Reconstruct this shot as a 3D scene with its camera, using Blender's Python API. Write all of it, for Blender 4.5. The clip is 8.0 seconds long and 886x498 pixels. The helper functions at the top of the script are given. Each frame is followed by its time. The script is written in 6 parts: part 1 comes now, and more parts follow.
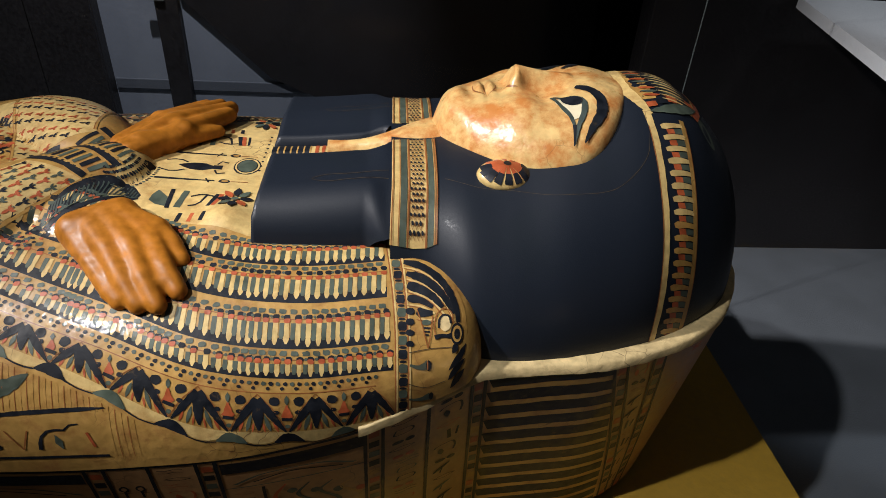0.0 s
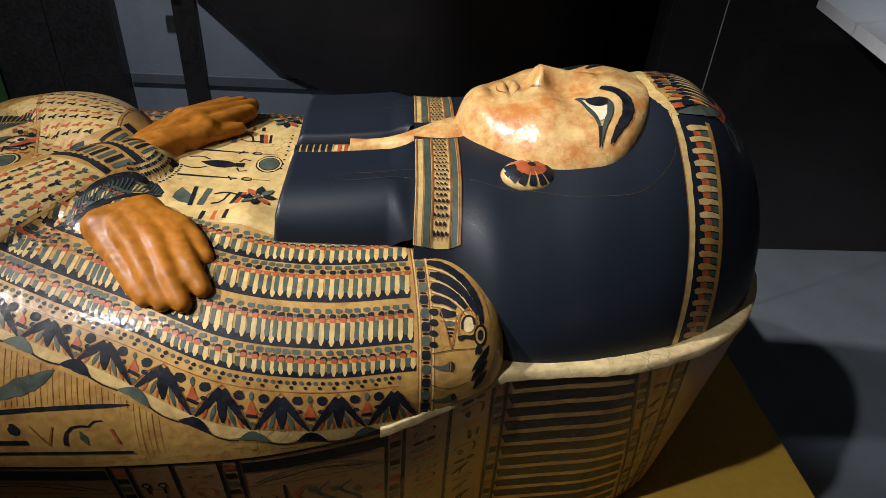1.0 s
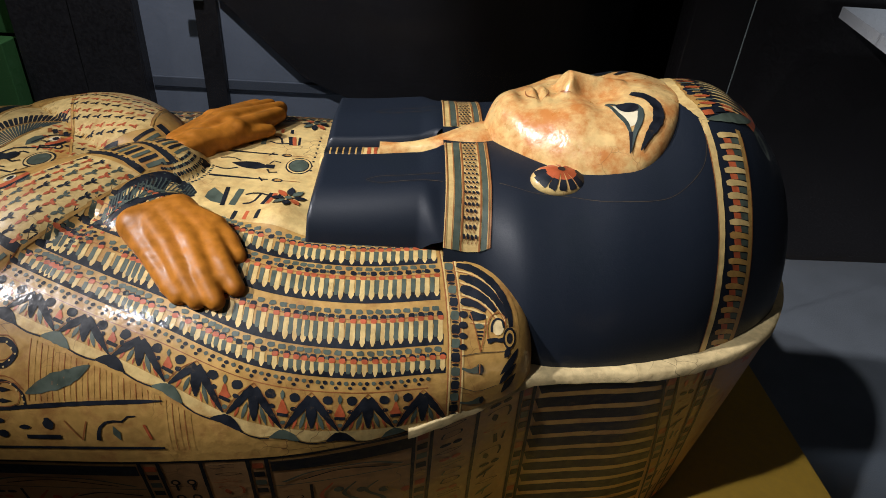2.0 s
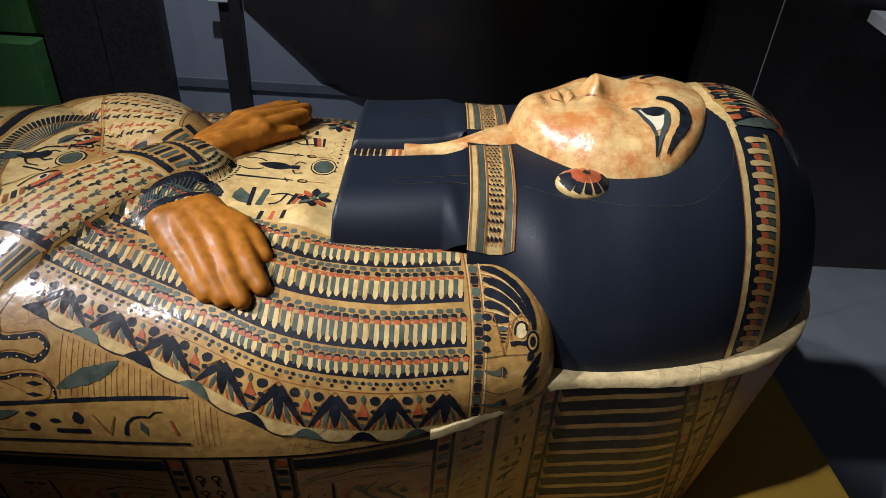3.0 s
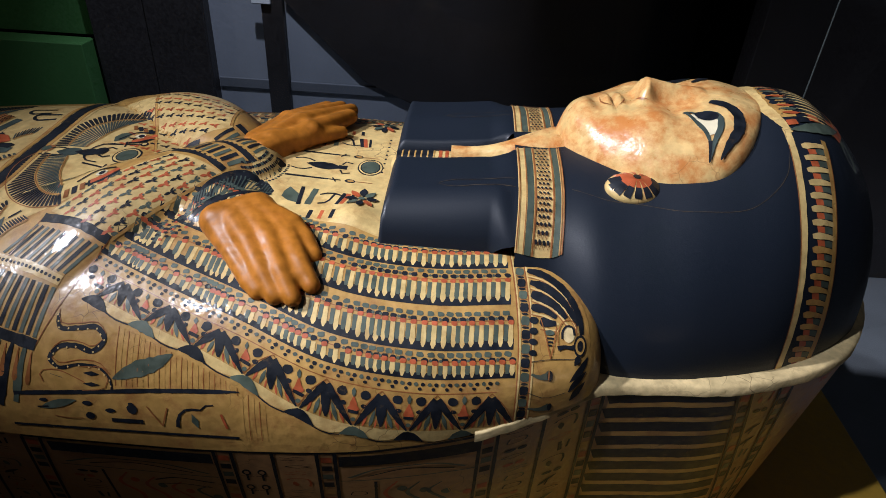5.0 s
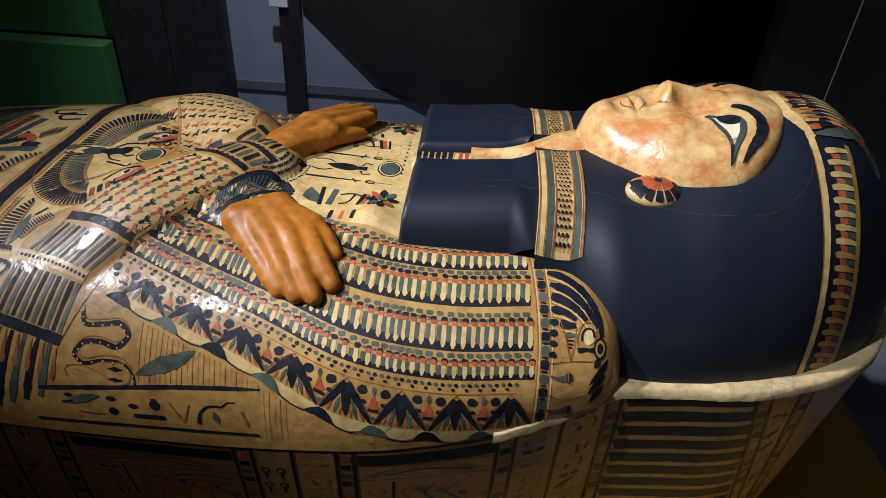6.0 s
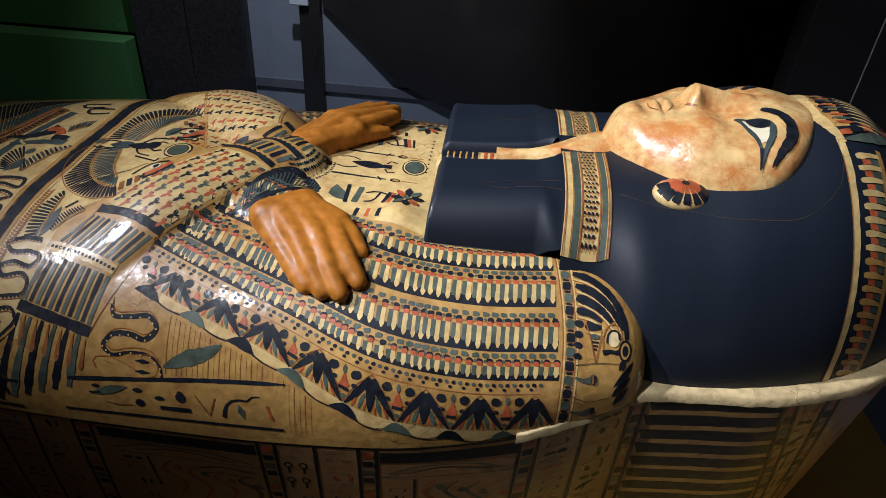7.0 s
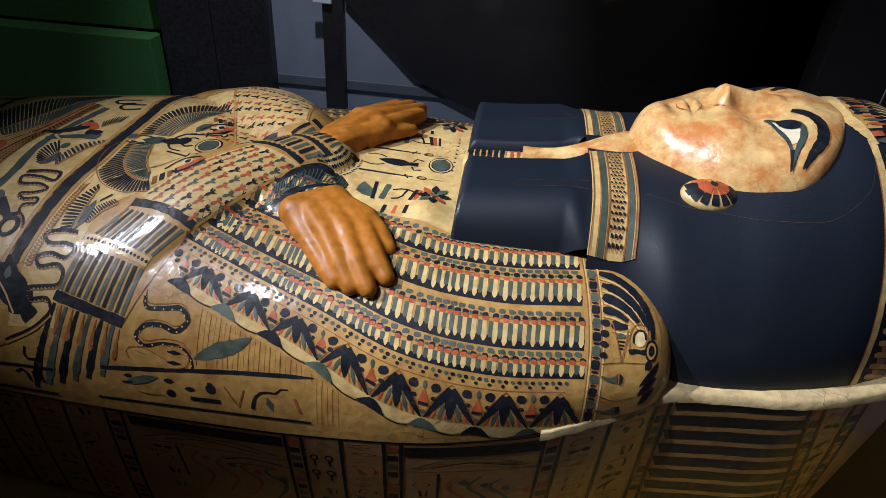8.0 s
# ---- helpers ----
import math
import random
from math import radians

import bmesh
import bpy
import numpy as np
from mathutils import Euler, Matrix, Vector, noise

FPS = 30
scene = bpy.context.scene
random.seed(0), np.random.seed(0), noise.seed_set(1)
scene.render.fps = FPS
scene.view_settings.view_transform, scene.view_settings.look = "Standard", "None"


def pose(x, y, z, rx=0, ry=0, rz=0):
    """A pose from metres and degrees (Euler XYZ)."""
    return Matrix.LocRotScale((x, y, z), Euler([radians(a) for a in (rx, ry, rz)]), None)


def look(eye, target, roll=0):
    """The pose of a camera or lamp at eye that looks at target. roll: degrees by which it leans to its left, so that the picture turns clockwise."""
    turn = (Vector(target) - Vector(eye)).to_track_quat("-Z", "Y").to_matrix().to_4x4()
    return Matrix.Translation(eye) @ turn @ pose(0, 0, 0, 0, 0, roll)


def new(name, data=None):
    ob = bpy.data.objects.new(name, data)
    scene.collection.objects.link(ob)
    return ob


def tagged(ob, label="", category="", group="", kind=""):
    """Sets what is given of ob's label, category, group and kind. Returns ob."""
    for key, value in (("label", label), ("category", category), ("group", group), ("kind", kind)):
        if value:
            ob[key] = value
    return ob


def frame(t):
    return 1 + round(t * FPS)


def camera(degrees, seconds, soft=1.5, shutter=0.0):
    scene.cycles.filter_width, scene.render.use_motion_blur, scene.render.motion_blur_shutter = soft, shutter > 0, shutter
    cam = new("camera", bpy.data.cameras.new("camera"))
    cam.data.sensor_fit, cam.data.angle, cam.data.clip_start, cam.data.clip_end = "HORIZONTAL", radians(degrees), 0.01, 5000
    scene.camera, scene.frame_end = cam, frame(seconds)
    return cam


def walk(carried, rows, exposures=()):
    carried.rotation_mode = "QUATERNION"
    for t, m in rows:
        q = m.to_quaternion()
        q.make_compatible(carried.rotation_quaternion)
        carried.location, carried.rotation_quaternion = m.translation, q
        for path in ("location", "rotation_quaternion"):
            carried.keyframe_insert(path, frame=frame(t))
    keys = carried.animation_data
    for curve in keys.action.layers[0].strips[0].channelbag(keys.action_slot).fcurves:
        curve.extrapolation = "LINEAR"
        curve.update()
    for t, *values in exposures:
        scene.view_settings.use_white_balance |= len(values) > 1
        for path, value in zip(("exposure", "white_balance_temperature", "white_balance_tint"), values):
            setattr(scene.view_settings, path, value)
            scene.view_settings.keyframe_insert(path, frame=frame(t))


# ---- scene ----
cam = camera(71.0, 8.0, soft=0.75)
PATH = [
    (0, (-0.053, -0.786, 1.221), (0.118, 0.878, 0.124), 3.9),
    (0.5, (-0.06, -0.78, 1.224), (0.1, 0.876, 0.113), 4.1),
    (1, (-0.071, -0.78, 1.222), (0.076, 0.879, 0.115), 4.1),
    (1.5, (-0.085, -0.783, 1.219), (0.05, 0.885, 0.123), 4.3),
    (3, (-0.103, -0.786, 1.22), (-0.04, 0.89, 0.13), 4.1),
    (3.5, (-0.108, -0.788, 1.217), (-0.07, 0.891, 0.131), 4.0),
    (4, (-0.113, -0.788, 1.217), (-0.098, 0.891, 0.13), 3.9),
    (4.5, (-0.119, -0.786, 1.22), (-0.128, 0.889, 0.127), 3.7),
    (6, (-0.135, -0.792, 1.217), (-0.2, 0.89, 0.136), 3.5),
    (6.5, (-0.143, -0.793, 1.217), (-0.224, 0.888, 0.136), 3.7),
    (7, (-0.152, -0.795, 1.216), (-0.251, 0.884, 0.133), 3.9),
    (7.5, (-0.158, -0.798, 1.216), (-0.283, 0.876, 0.129), 3.9),
    (8, (-0.165, -0.802, 1.217), (-0.312, 0.869, 0.128), 3.8),
]
# the white balance drifts cooler as the shot goes on
walk(cam, [(t, look(eye, target, roll)) for t, eye, target, roll in PATH],
     exposures=[(0, 0, 6750, 11), (1.5, 0, 6600, 11), (3, 0, 6250, 12), (4.5, 0, 6050, 13), (6, 0, 5980, 13), (8, 0, 5950, 13)])

# ---- light ----
world = bpy.data.worlds.new("world")
scene.world = world
world.use_nodes = True
world.node_tree.nodes["Background"].inputs[0].default_value = (0.30, 0.36, 0.5, 1)
world.node_tree.nodes["Background"].inputs[1].default_value = 0.028


def spot(name, eye, target, watts, cone, size, tint, blend=0.4):
    data = bpy.data.lights.new(name, "SPOT")
    data.energy, data.spot_size, data.spot_blend, data.shadow_soft_size, data.color = watts, radians(cone), blend, size, tint
    ob = new(name, data)
    ob.matrix_world = look(eye, target)
    return ob


spot("museum_spot", (-2.12, -0.58, 2.60), (0.15, -0.02, 0.88), 345, 39, 0.05, (0.99, 0.97, 0.99), 1.0)
spot("head_spot", (-1.30, -0.95, 2.70), (0.62, 0.0, 0.36), 126, 33, 0.03, (0.96, 0.97, 1.0), 0.6)
# unseen fill, set low to brighten the case side but not the plinth
spot("front_fill", (1.15, -2.2, 0.62), (0.28, -0.3, 0.60), 74, 14, 0.9, (1.0, 0.77, 0.54), 1.0)
spot("hall_spot", (1.7, 0.45, 3.0), (1.70, 0.70, 0.9), 48, 40, 0.05, (0.82, 0.9, 1.0), 0.5)
spot("wall_spot", (-0.7, 0.75, 2.7), (-0.8, 1.6, 0.55), 140, 50, 0.03, (0.82, 0.88, 1.0), 0.6)
# unseen lamp added to brighten the green wall
spot("green_fill", (-2.4, 0.5, 2.7), (-2.0, 1.5, 0.4), 22, 60, 0.05, (1.0, 1.0, 0.9), 0.8)
# unseen area lamp, added as dim fill inside the closed hall
hall = bpy.data.lights.new("hall_fill_light", "AREA")
hall.shape, hall.size, hall.size_y, hall.energy, hall.color = "RECTANGLE", 5.0, 3.0, 2.2, (0.85, 0.9, 1.0)
new("hall_fill_light", hall).matrix_world = look((0.0, -0.6, 3.12), (0.0, -0.6, 0.0))

# ---- materials ----
def mat(name, colour, rough=0.4, metal=0.0, vary=0.12, scale=6.0, fine=90.0, bump=0.15, coat=0.0, dirt=None, dirt_amount=0.0, spec=0.5, dirt_from=0.52, crack=None):
    """A painted or plain surface: two scales of variation in colour, gloss and relief."""
    m = bpy.data.materials.new(name)
    m.use_nodes = True
    nt = m.node_tree
    N, L = nt.nodes, nt.links
    b = N["Principled BSDF"]
    b.inputs["Metallic"].default_value = metal
    b.inputs["Coat Weight"].default_value = coat
    b.inputs["Coat Roughness"].default_value = 0.11
    b.inputs["Specular IOR Level"].default_value = spec
    tc = N.new("ShaderNodeTexCoord")
    big, small = N.new("ShaderNodeTexNoise"), N.new("ShaderNodeTexNoise")
    big.inputs["Scale"].default_value, small.inputs["Scale"].default_value = scale, fine
    big.inputs["Detail"].default_value, small.inputs["Detail"].default_value = 5, 4
    for n in (big, small):
        L.new(tc.outputs["Object"], n.inputs["Vector"])
    add = N.new("ShaderNodeMath")
    add.operation = "ADD"
    L.new(big.outputs["Fac"], add.inputs[0])
    L.new(small.outputs["Fac"], add.inputs[1])
    ramp = N.new("ShaderNodeMapRange")
    ramp.inputs["From Min"].default_value, ramp.inputs["From Max"].default_value = 0.6, 1.4
    ramp.inputs["To Min"].default_value, ramp.inputs["To Max"].default_value = 1 - vary * 1.6, 1 + vary
    L.new(add.outputs[0], ramp.inputs["Value"])
    mul = N.new("ShaderNodeMix")
    mul.data_type, mul.blend_type = "RGBA", "MULTIPLY"
    mul.inputs["Factor"].default_value = 1
    mul.inputs["A"].default_value = (*colour, 1)
    L.new(ramp.outputs["Result"], mul.inputs["B"])
    out = mul.outputs["Result"]
    if dirt:
        d = N.new("ShaderNodeTexNoise")
        d.inputs["Scale"].default_value, d.inputs["Detail"].default_value, d.inputs["Roughness"].default_value = scale * 3.3, 8, 0.7
        L.new(tc.outputs["Object"], d.inputs["Vector"])
        r = N.new("ShaderNodeMapRange")
        r.inputs["From Min"].default_value, r.inputs["From Max"].default_value = dirt_from, dirt_from + 0.18
        r.inputs["To Max"].default_value = dirt_amount
        L.new(d.outputs["Fac"], r.inputs["Value"])
        mx = N.new("ShaderNodeMix")
        mx.data_type = "RGBA"
        L.new(r.outputs["Result"], mx.inputs["Factor"])
        L.new(out, mx.inputs["A"])
        mx.inputs["B"].default_value = (*dirt, 1)
        out = mx.outputs["Result"]
    if crack:
        vo, ms = N.new("ShaderNodeTexVoronoi"), N.new("ShaderNodeTexNoise")
        vo.feature = "DISTANCE_TO_EDGE"
        vo.inputs["Scale"].default_value, ms.inputs["Scale"].default_value = 34, 11
        warp = N.new("ShaderNodeVectorMath")
        warp.operation = "ADD"
        wn = N.new("ShaderNodeTexNoise")
        wn.inputs["Scale"].default_value = 40
        sc = N.new("ShaderNodeVectorMath")
        sc.operation = "SCALE"
        sc.inputs["Scale"].default_value = 0.02
        L.new(tc.outputs["Object"], wn.inputs["Vector"])
        L.new(wn.outputs["Color"], sc.inputs[0])
        L.new(tc.outputs["Object"], warp.inputs[0])
        L.new(sc.outputs[0], warp.inputs[1])
        L.new(warp.outputs[0], vo.inputs["Vector"])
        L.new(tc.outputs["Object"], ms.inputs["Vector"])
        thin, some, both = N.new("ShaderNodeMapRange"), N.new("ShaderNodeMapRange"), N.new("ShaderNodeMath")
        thin.inputs["From Min"].default_value, thin.inputs["From Max"].default_value = 0.018, 0.004
        some.inputs["From Min"].default_value, some.inputs["From Max"].default_value = 0.55, 0.68
        some.inputs["To Max"].default_value = 0.8
        both.operation = "MULTIPLY"
        L.new(vo.outputs["Distance"], thin.inputs["Value"])
        L.new(ms.outputs["Fac"], some.inputs["Value"])
        L.new(thin.outputs["Result"], both.inputs[0])
        L.new(some.outputs["Result"], both.inputs[1])
        cm = N.new("ShaderNodeMix")
        cm.data_type = "RGBA"
        L.new(both.outputs[0], cm.inputs["Factor"])
        L.new(out, cm.inputs["A"])
        cm.inputs["B"].default_value = (*crack, 1)
        out = cm.outputs["Result"]
    L.new(out, b.inputs["Base Color"])
    rr = N.new("ShaderNodeMapRange")
    rr.inputs["From Min"].default_value, rr.inputs["From Max"].default_value = 0.3, 0.7
    rr.inputs["To Min"].default_value, rr.inputs["To Max"].default_value = rough * 0.75, min(1, rough * 1.3)
    L.new(small.outputs["Fac"], rr.inputs["Value"])
    L.new(rr.outputs["Result"], b.inputs["Roughness"])
    if bump:
        bp = N.new("ShaderNodeBump")
        bp.inputs["Strength"].default_value, bp.inputs["Distance"].default_value = bump, 0.004
        L.new(add.outputs[0], bp.inputs["Height"])
        L.new(bp.outputs["Normal"], b.inputs["Normal"])
        L.new(bp.outputs["Normal"], b.inputs["Coat Normal"])
    return m


OCHRE = mat("yellow_ground", (0.51, 0.295, 0.078), 0.46, vary=0.22, scale=9, coat=0.38, dirt=(0.30, 0.125, 0.036), dirt_amount=0.75, dirt_from=0.48, crack=(0.12, 0.06, 0.02))
CREAM = mat("pale_yellow_paint", (0.71, 0.51, 0.200), 0.46, vary=0.20, scale=10, coat=0.38, dirt=(0.44, 0.24, 0.075), dirt_amount=0.7, dirt_from=0.49, crack=(0.2, 0.1, 0.04))
BLUE = mat("blue_black_paint", (0.0075, 0.0122, 0.0215), 0.52, vary=0.07, scale=4, fine=700.0, bump=0.04, coat=0.04, spec=0.40, dirt=(0.005, 0.012, 0.013), dirt_amount=0.2)
NAVY = mat("dark_blue_paint", (0.0095, 0.0125, 0.0190), 0.55, vary=0.35, scale=22, coat=0.22, spec=0.3, dirt=(0.16, 0.095, 0.035), dirt_amount=0.75, dirt_from=0.60)
GREEN = mat("grey_green_paint", (0.080, 0.105, 0.078), 0.50, vary=0.32, scale=22, coat=0.25, dirt=(0.16, 0.095, 0.035), dirt_amount=0.75, dirt_from=0.60)
SLATE = mat("slate_green_paint", (0.052, 0.074, 0.066), 0.50, vary=0.34, scale=22, coat=0.25, dirt=(0.16, 0.095, 0.035), dirt_amount=0.75, dirt_from=0.60)
RED = mat("red_paint", (0.50, 0.105, 0.034), 0.48, vary=0.32, scale=22, coat=0.25, dirt=(0.16, 0.095, 0.035), dirt_amount=0.75, dirt_from=0.60)
SKIN = mat("golden_mask_paint", (0.85, 0.57, 0.225), 0.34, vary=0.20, scale=7, fine=75, bump=0.30, coat=0.4, dirt=(0.56, 0.19, 0.040), dirt_amount=0.9, dirt_from=0.425, crack=(0.3, 0.14, 0.05))
HAND = mat("varnished_wood_brown", (0.47, 0.170, 0.018), 0.44, vary=0.30, scale=11, spec=0.28, coat=0.0, bump=0.04, dirt=(0.33, 0.10, 0.012), dirt_amount=0.5)
GESSO = mat("chipped_gesso_edge", (0.70, 0.54, 0.27), 0.65, vary=0.25, scale=20, bump=0.25, dirt=(0.35, 0.25, 0.12), dirt_amount=0.6, crack=(0.15, 0.1, 0.05))
YELLOW = mat("mustard_board", (0.50, 0.30, 0.036), 0.6, vary=0.12)
CARPET = mat("grey_floor", (0.18, 0.205, 0.235), 0.85, vary=0.15, fine=300, bump=0.3)
# black of the pillars and partitions, and of the sheet for the wall's shadow
DARK = mat("black_panel_and_shade", (0.020, 0.018, 0.019), 0.45, vary=0.2)
GREY = mat("grey_wall_paint", (0.22, 0.24, 0.28), 0.7, vary=0.08)
WALLG = mat("green_wall_paint", (0.03, 0.11, 0.025), 0.7, vary=0.08)
PALE = mat("pale_grey_panel", (0.68, 0.71, 0.74), 0.5, vary=0.05)
BROWN = mat("red_brown_line", (0.33, 0.12, 0.035), 0.4, vary=0.3, coat=0.2)
SCRATCH = mat("scratched_line", (0.07, 0.05, 0.03), 0.5, vary=0.3)
WHITE = mat("eye_white_paint", (0.78, 0.70, 0.48), 0.4, vary=0.1, coat=0.2)
TAN = mat("tan_case_paint", (0.44, 0.245, 0.105), 0.38, vary=0.22, coat=0.15, dirt=(0.26, 0.13, 0.05), dirt_amount=0.6, crack=(0.12, 0.07, 0.03))
CEILING = mat("dark_ceiling_paint", (0.10, 0.10, 0.11), 0.8, vary=0.1)
LEDGE = mat("dark_grey_ledge", (0.10, 0.11, 0.13), 0.8, vary=0.1)

# ---- shape of the coffin: x runs to the head, y across, z up ----
def curve(xs, ys):
    """A smooth curve through a few stations."""
    xs, ys = np.array(xs, float), np.array(ys, float)
    d = np.gradient(ys, xs)

    def at(x):
        x = np.clip(np.asarray(x, float), xs[0], xs[-1])
        i = np.clip(np.searchsorted(xs, x) - 1, 0, len(xs) - 2)
        h = xs[i + 1] - xs[i]
        t = (x - xs[i]) / h
        return (ys[i] * (1 + 2 * t) * (1 - t) ** 2 + d[i] * h * t * (1 - t) ** 2
                + ys[i + 1] * t * t * (3 - 2 * t) + d[i + 1] * h * t * t * (t - 1))
    return at


def smooth(a, b, x):
    t = np.clip((np.asarray(x, float) - a) / (b - a), 0, 1)
    return t * t * (3 - 2 * t)


RIM = curve([-1.6, -0.45, -0.30, -0.18, -0.08, -0.02, 0.055, 0.1, 0.5], [0.640, 0.640, 0.650, 0.660, 0.676, 0.692, 0.712, 0.713, 0.713])
LID_W = curve([-1.50, -1.3, -1.0, -0.8, -0.6, -0.5, -0.35, -0.2, -0.08, 0.06], [0.21, 0.245, 0.29, 0.319, 0.334, 0.339, 0.345, 0.340, 0.319, 0.285])
LID_TOP = curve([-1.50, -1.2, -0.8, -0.6, -0.45, -0.3, -0.2, -0.05, 0.06], [0.80, 0.805, 0.835, 0.848, 0.850, 0.842, 0.838, 0.838, 0.840])
LID_N = curve([-1.5, -0.6, -0.3, -0.05, 0.06], [2.3, 2.3, 2.5, 2.5, 2.4])
TROUGH_W = curve([-1.50, -1.3, -1.0, -0.8, -0.6, -0.5, -0.35, -0.2, -0.12, -0.08, 0.0, 0.06, 0.12, 0.213, 0.273, 0.334, 0.379, 0.418, 0.445, 0.46, 0.468],
                 [0.2095, 0.2445, 0.2895, 0.3183, 0.3333, 0.3383, 0.3443, 0.3393, 0.328, 0.321, 0.297, 0.274, 0.268, 0.260, 0.242, 0.214, 0.182, 0.136, 0.09, 0.05, 0.0])
WIG_W = curve([-0.06, 0.0, 0.04, 0.08, 0.12, 0.2, 0.273, 0.334, 0.379, 0.41, 0.435, 0.45, 0.456], [0.206, 0.212, 0.246, 0.258, 0.258, 0.246, 0.224, 0.192, 0.160, 0.128, 0.085, 0.045, 0.004])
WIG_H = curve([-0.06, 0.0, 0.1, 0.2, 0.26, 0.30, 0.335, 0.375, 0.40, 0.43, 0.45, 0.456], [0.190, 0.193, 0.217, 0.255, 0.272, 0.268, 0.250, 0.216, 0.188, 0.130, 0.070, 0.010])


TH = np.linspace(0, np.pi / 2, 121)[None, :]


def arc(w, h, n, s):
    """Points of a rounded section (half-width w, height h, fullness n) at shares s of its arc length from the crown."""
    w, h, n, s = [np.asarray(v, float).reshape(-1, 1) for v in np.broadcast_arrays(w, h, n, s)]
    yy = w * np.sin(TH) ** (2 / n)
    zz = h * np.cos(TH) ** (2 / n)
    ln = np.concatenate([np.zeros_like(w), np.cumsum(np.hypot(np.diff(yy, axis=1), np.diff(zz, axis=1)), 1)], 1)
    a = np.abs(s) * ln[:, -1:]
    i = np.clip((ln < a).sum(1) - 1, 0, ln.shape[1] - 2)
    k = np.arange(len(i))
    t = (a[:, 0] - ln[k, i]) / (ln[k, i + 1] - ln[k, i] + 1e-12)
    y = yy[k, i] + t * (yy[k, i + 1] - yy[k, i])
    z = zz[k, i] + t * (zz[k, i + 1] - zz[k, i])
    return np.sign(s[:, 0]) * y, z, ln[:, -1]


SHOULDER_END = curve([0.0, 0.3, 0.41, 0.47, 0.53, 0.6, 0.7, 0.85, 1.0], [-0.045, -0.045, -0.040, -0.008, 0.011, 0.027, 0.041, 0.052, 0.057])


# lift of the lid's far side along x, shaped to fit the camera's view
VIEW_LIFT = curve([-1.5, -1.0, -0.85, -0.70, -0.60, -0.50, -0.40, -0.30], [0.010, 0.013, 0.014, 0.014, 0.010, 0.002, 0.003, 0.004])


def bump_capsule(x, y, ax, ay, bx, by, ra, rb, h, fade=0.0):
    """Height of a rounded limb from a to b, seen from above."""
    dx, dy = bx - ax, by - ay
    t = np.clip(((x - ax) * dx + (y - ay) * dy) / (dx * dx + dy * dy), 0, 1)
    d = np.hypot(x - ax - t * dx, y - ay - t * dy)
    r = ra + (rb - ra) * t
    q = np.clip(1 - (d / r) ** 2, 0, 1)
    return h * q ** 0.75 * (1 - fade * (1 - smooth(0, 0.55, t)))


def lid_relief(x, y):
    """Arms, folds and breasts that swell out of the lid."""
    near = bump_capsule(x, y, -0.64, -0.225, -0.415, -0.040, 0.085, 0.055, 0.028, 0.85)
    far = bump_capsule(x, y, -0.62, 0.22, -0.46, 0.03, 0.09, 0.060, 0.030, 0.4)
    wrist = bump_capsule(x, y, -0.46, -0.06, -0.41, -0.13, 0.055, 0.05, 0.012)
    # far breast kept low and far side lifted to fit the camera's view
    breast = np.where(y < 0, 0.013, 0.004) * np.exp(-(((x + 0.246) / 0.028) ** 2 + ((np.abs(y) - 0.138) / 0.028) ** 2))
    swell = VIEW_LIFT(x) * smooth(-0.03, 0.10, y)
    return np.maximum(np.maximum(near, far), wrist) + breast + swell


def lid(x, s, off=0.0, metres=False):
    """The point of the lid at x and share s of its arc (near side negative), off metres proud.
    metres: s is the length along the arc instead, near side positive."""
    x, s, off = np.broadcast_arrays(np.asarray(x, float), np.asarray(s, float), np.asarray(off, float))
    shape = x.shape
    x, s, off = x.ravel(), s.ravel(), off.ravel()
    b = RIM(x)
    w, h, n = LID_W(x), LID_TOP(x) - b, LID_N(x)
    if metres:
        s = np.clip(-s / arc(w, h, n, 1.0)[2], -0.999, 0.999)
    y, z, _ = arc(w + off, h + off, n, s)
    q = np.clip(1 - (SHOULDER_END(np.abs(s)) - x) / 0.040, 0, 1)
    fall = 1 - 0.13 * (1 - np.sqrt(1 - q * q))
    rel = lid_relief(x, y) * smooth(0.02, 0.35, z / h)
    ny, nz = np.sign(y) * (np.abs(y) / w) ** (n - 1) / w, (z / h) ** (n - 1) / h
    nn = np.hypot(ny, nz) + 1e-9
    return np.stack([x, y * fall + rel * ny / nn, b + z * fall + rel * nz / nn], 1).reshape(*shape, 3)


WIG_N = curve([-0.06, 0.0, 0.06, 0.16, 0.46], [3.4, 3.0, 2.25, 1.92, 1.9])


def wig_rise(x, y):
    """Lift of the wig's far side where it meets its lappet, fitted to the camera's view."""
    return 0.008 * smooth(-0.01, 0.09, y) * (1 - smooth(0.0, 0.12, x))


def wig(x, s, off=0.0, metres=False):
    x, s, off = np.broadcast_arrays(np.asarray(x, float), np.asarray(s, float), np.asarray(off, float))
    shape = x.shape
    x, s, off = x.ravel(), s.ravel(), off.ravel()
    w, h, n = WIG_W(x), WIG_H(x), WIG_N(x)
    if metres:
        s = np.clip(-s / arc(w, h, n, 1.0)[2], -0.999, 0.999)
    y, z, _ = arc(w + off, h + off, n, s)
    return np.stack([x + off * smooth(0.36, 0.45, x), y, 0.706 + z + wig_rise(x, y)], 1).reshape(*shape, 3)


TROUGH_FLOOR = 0.375


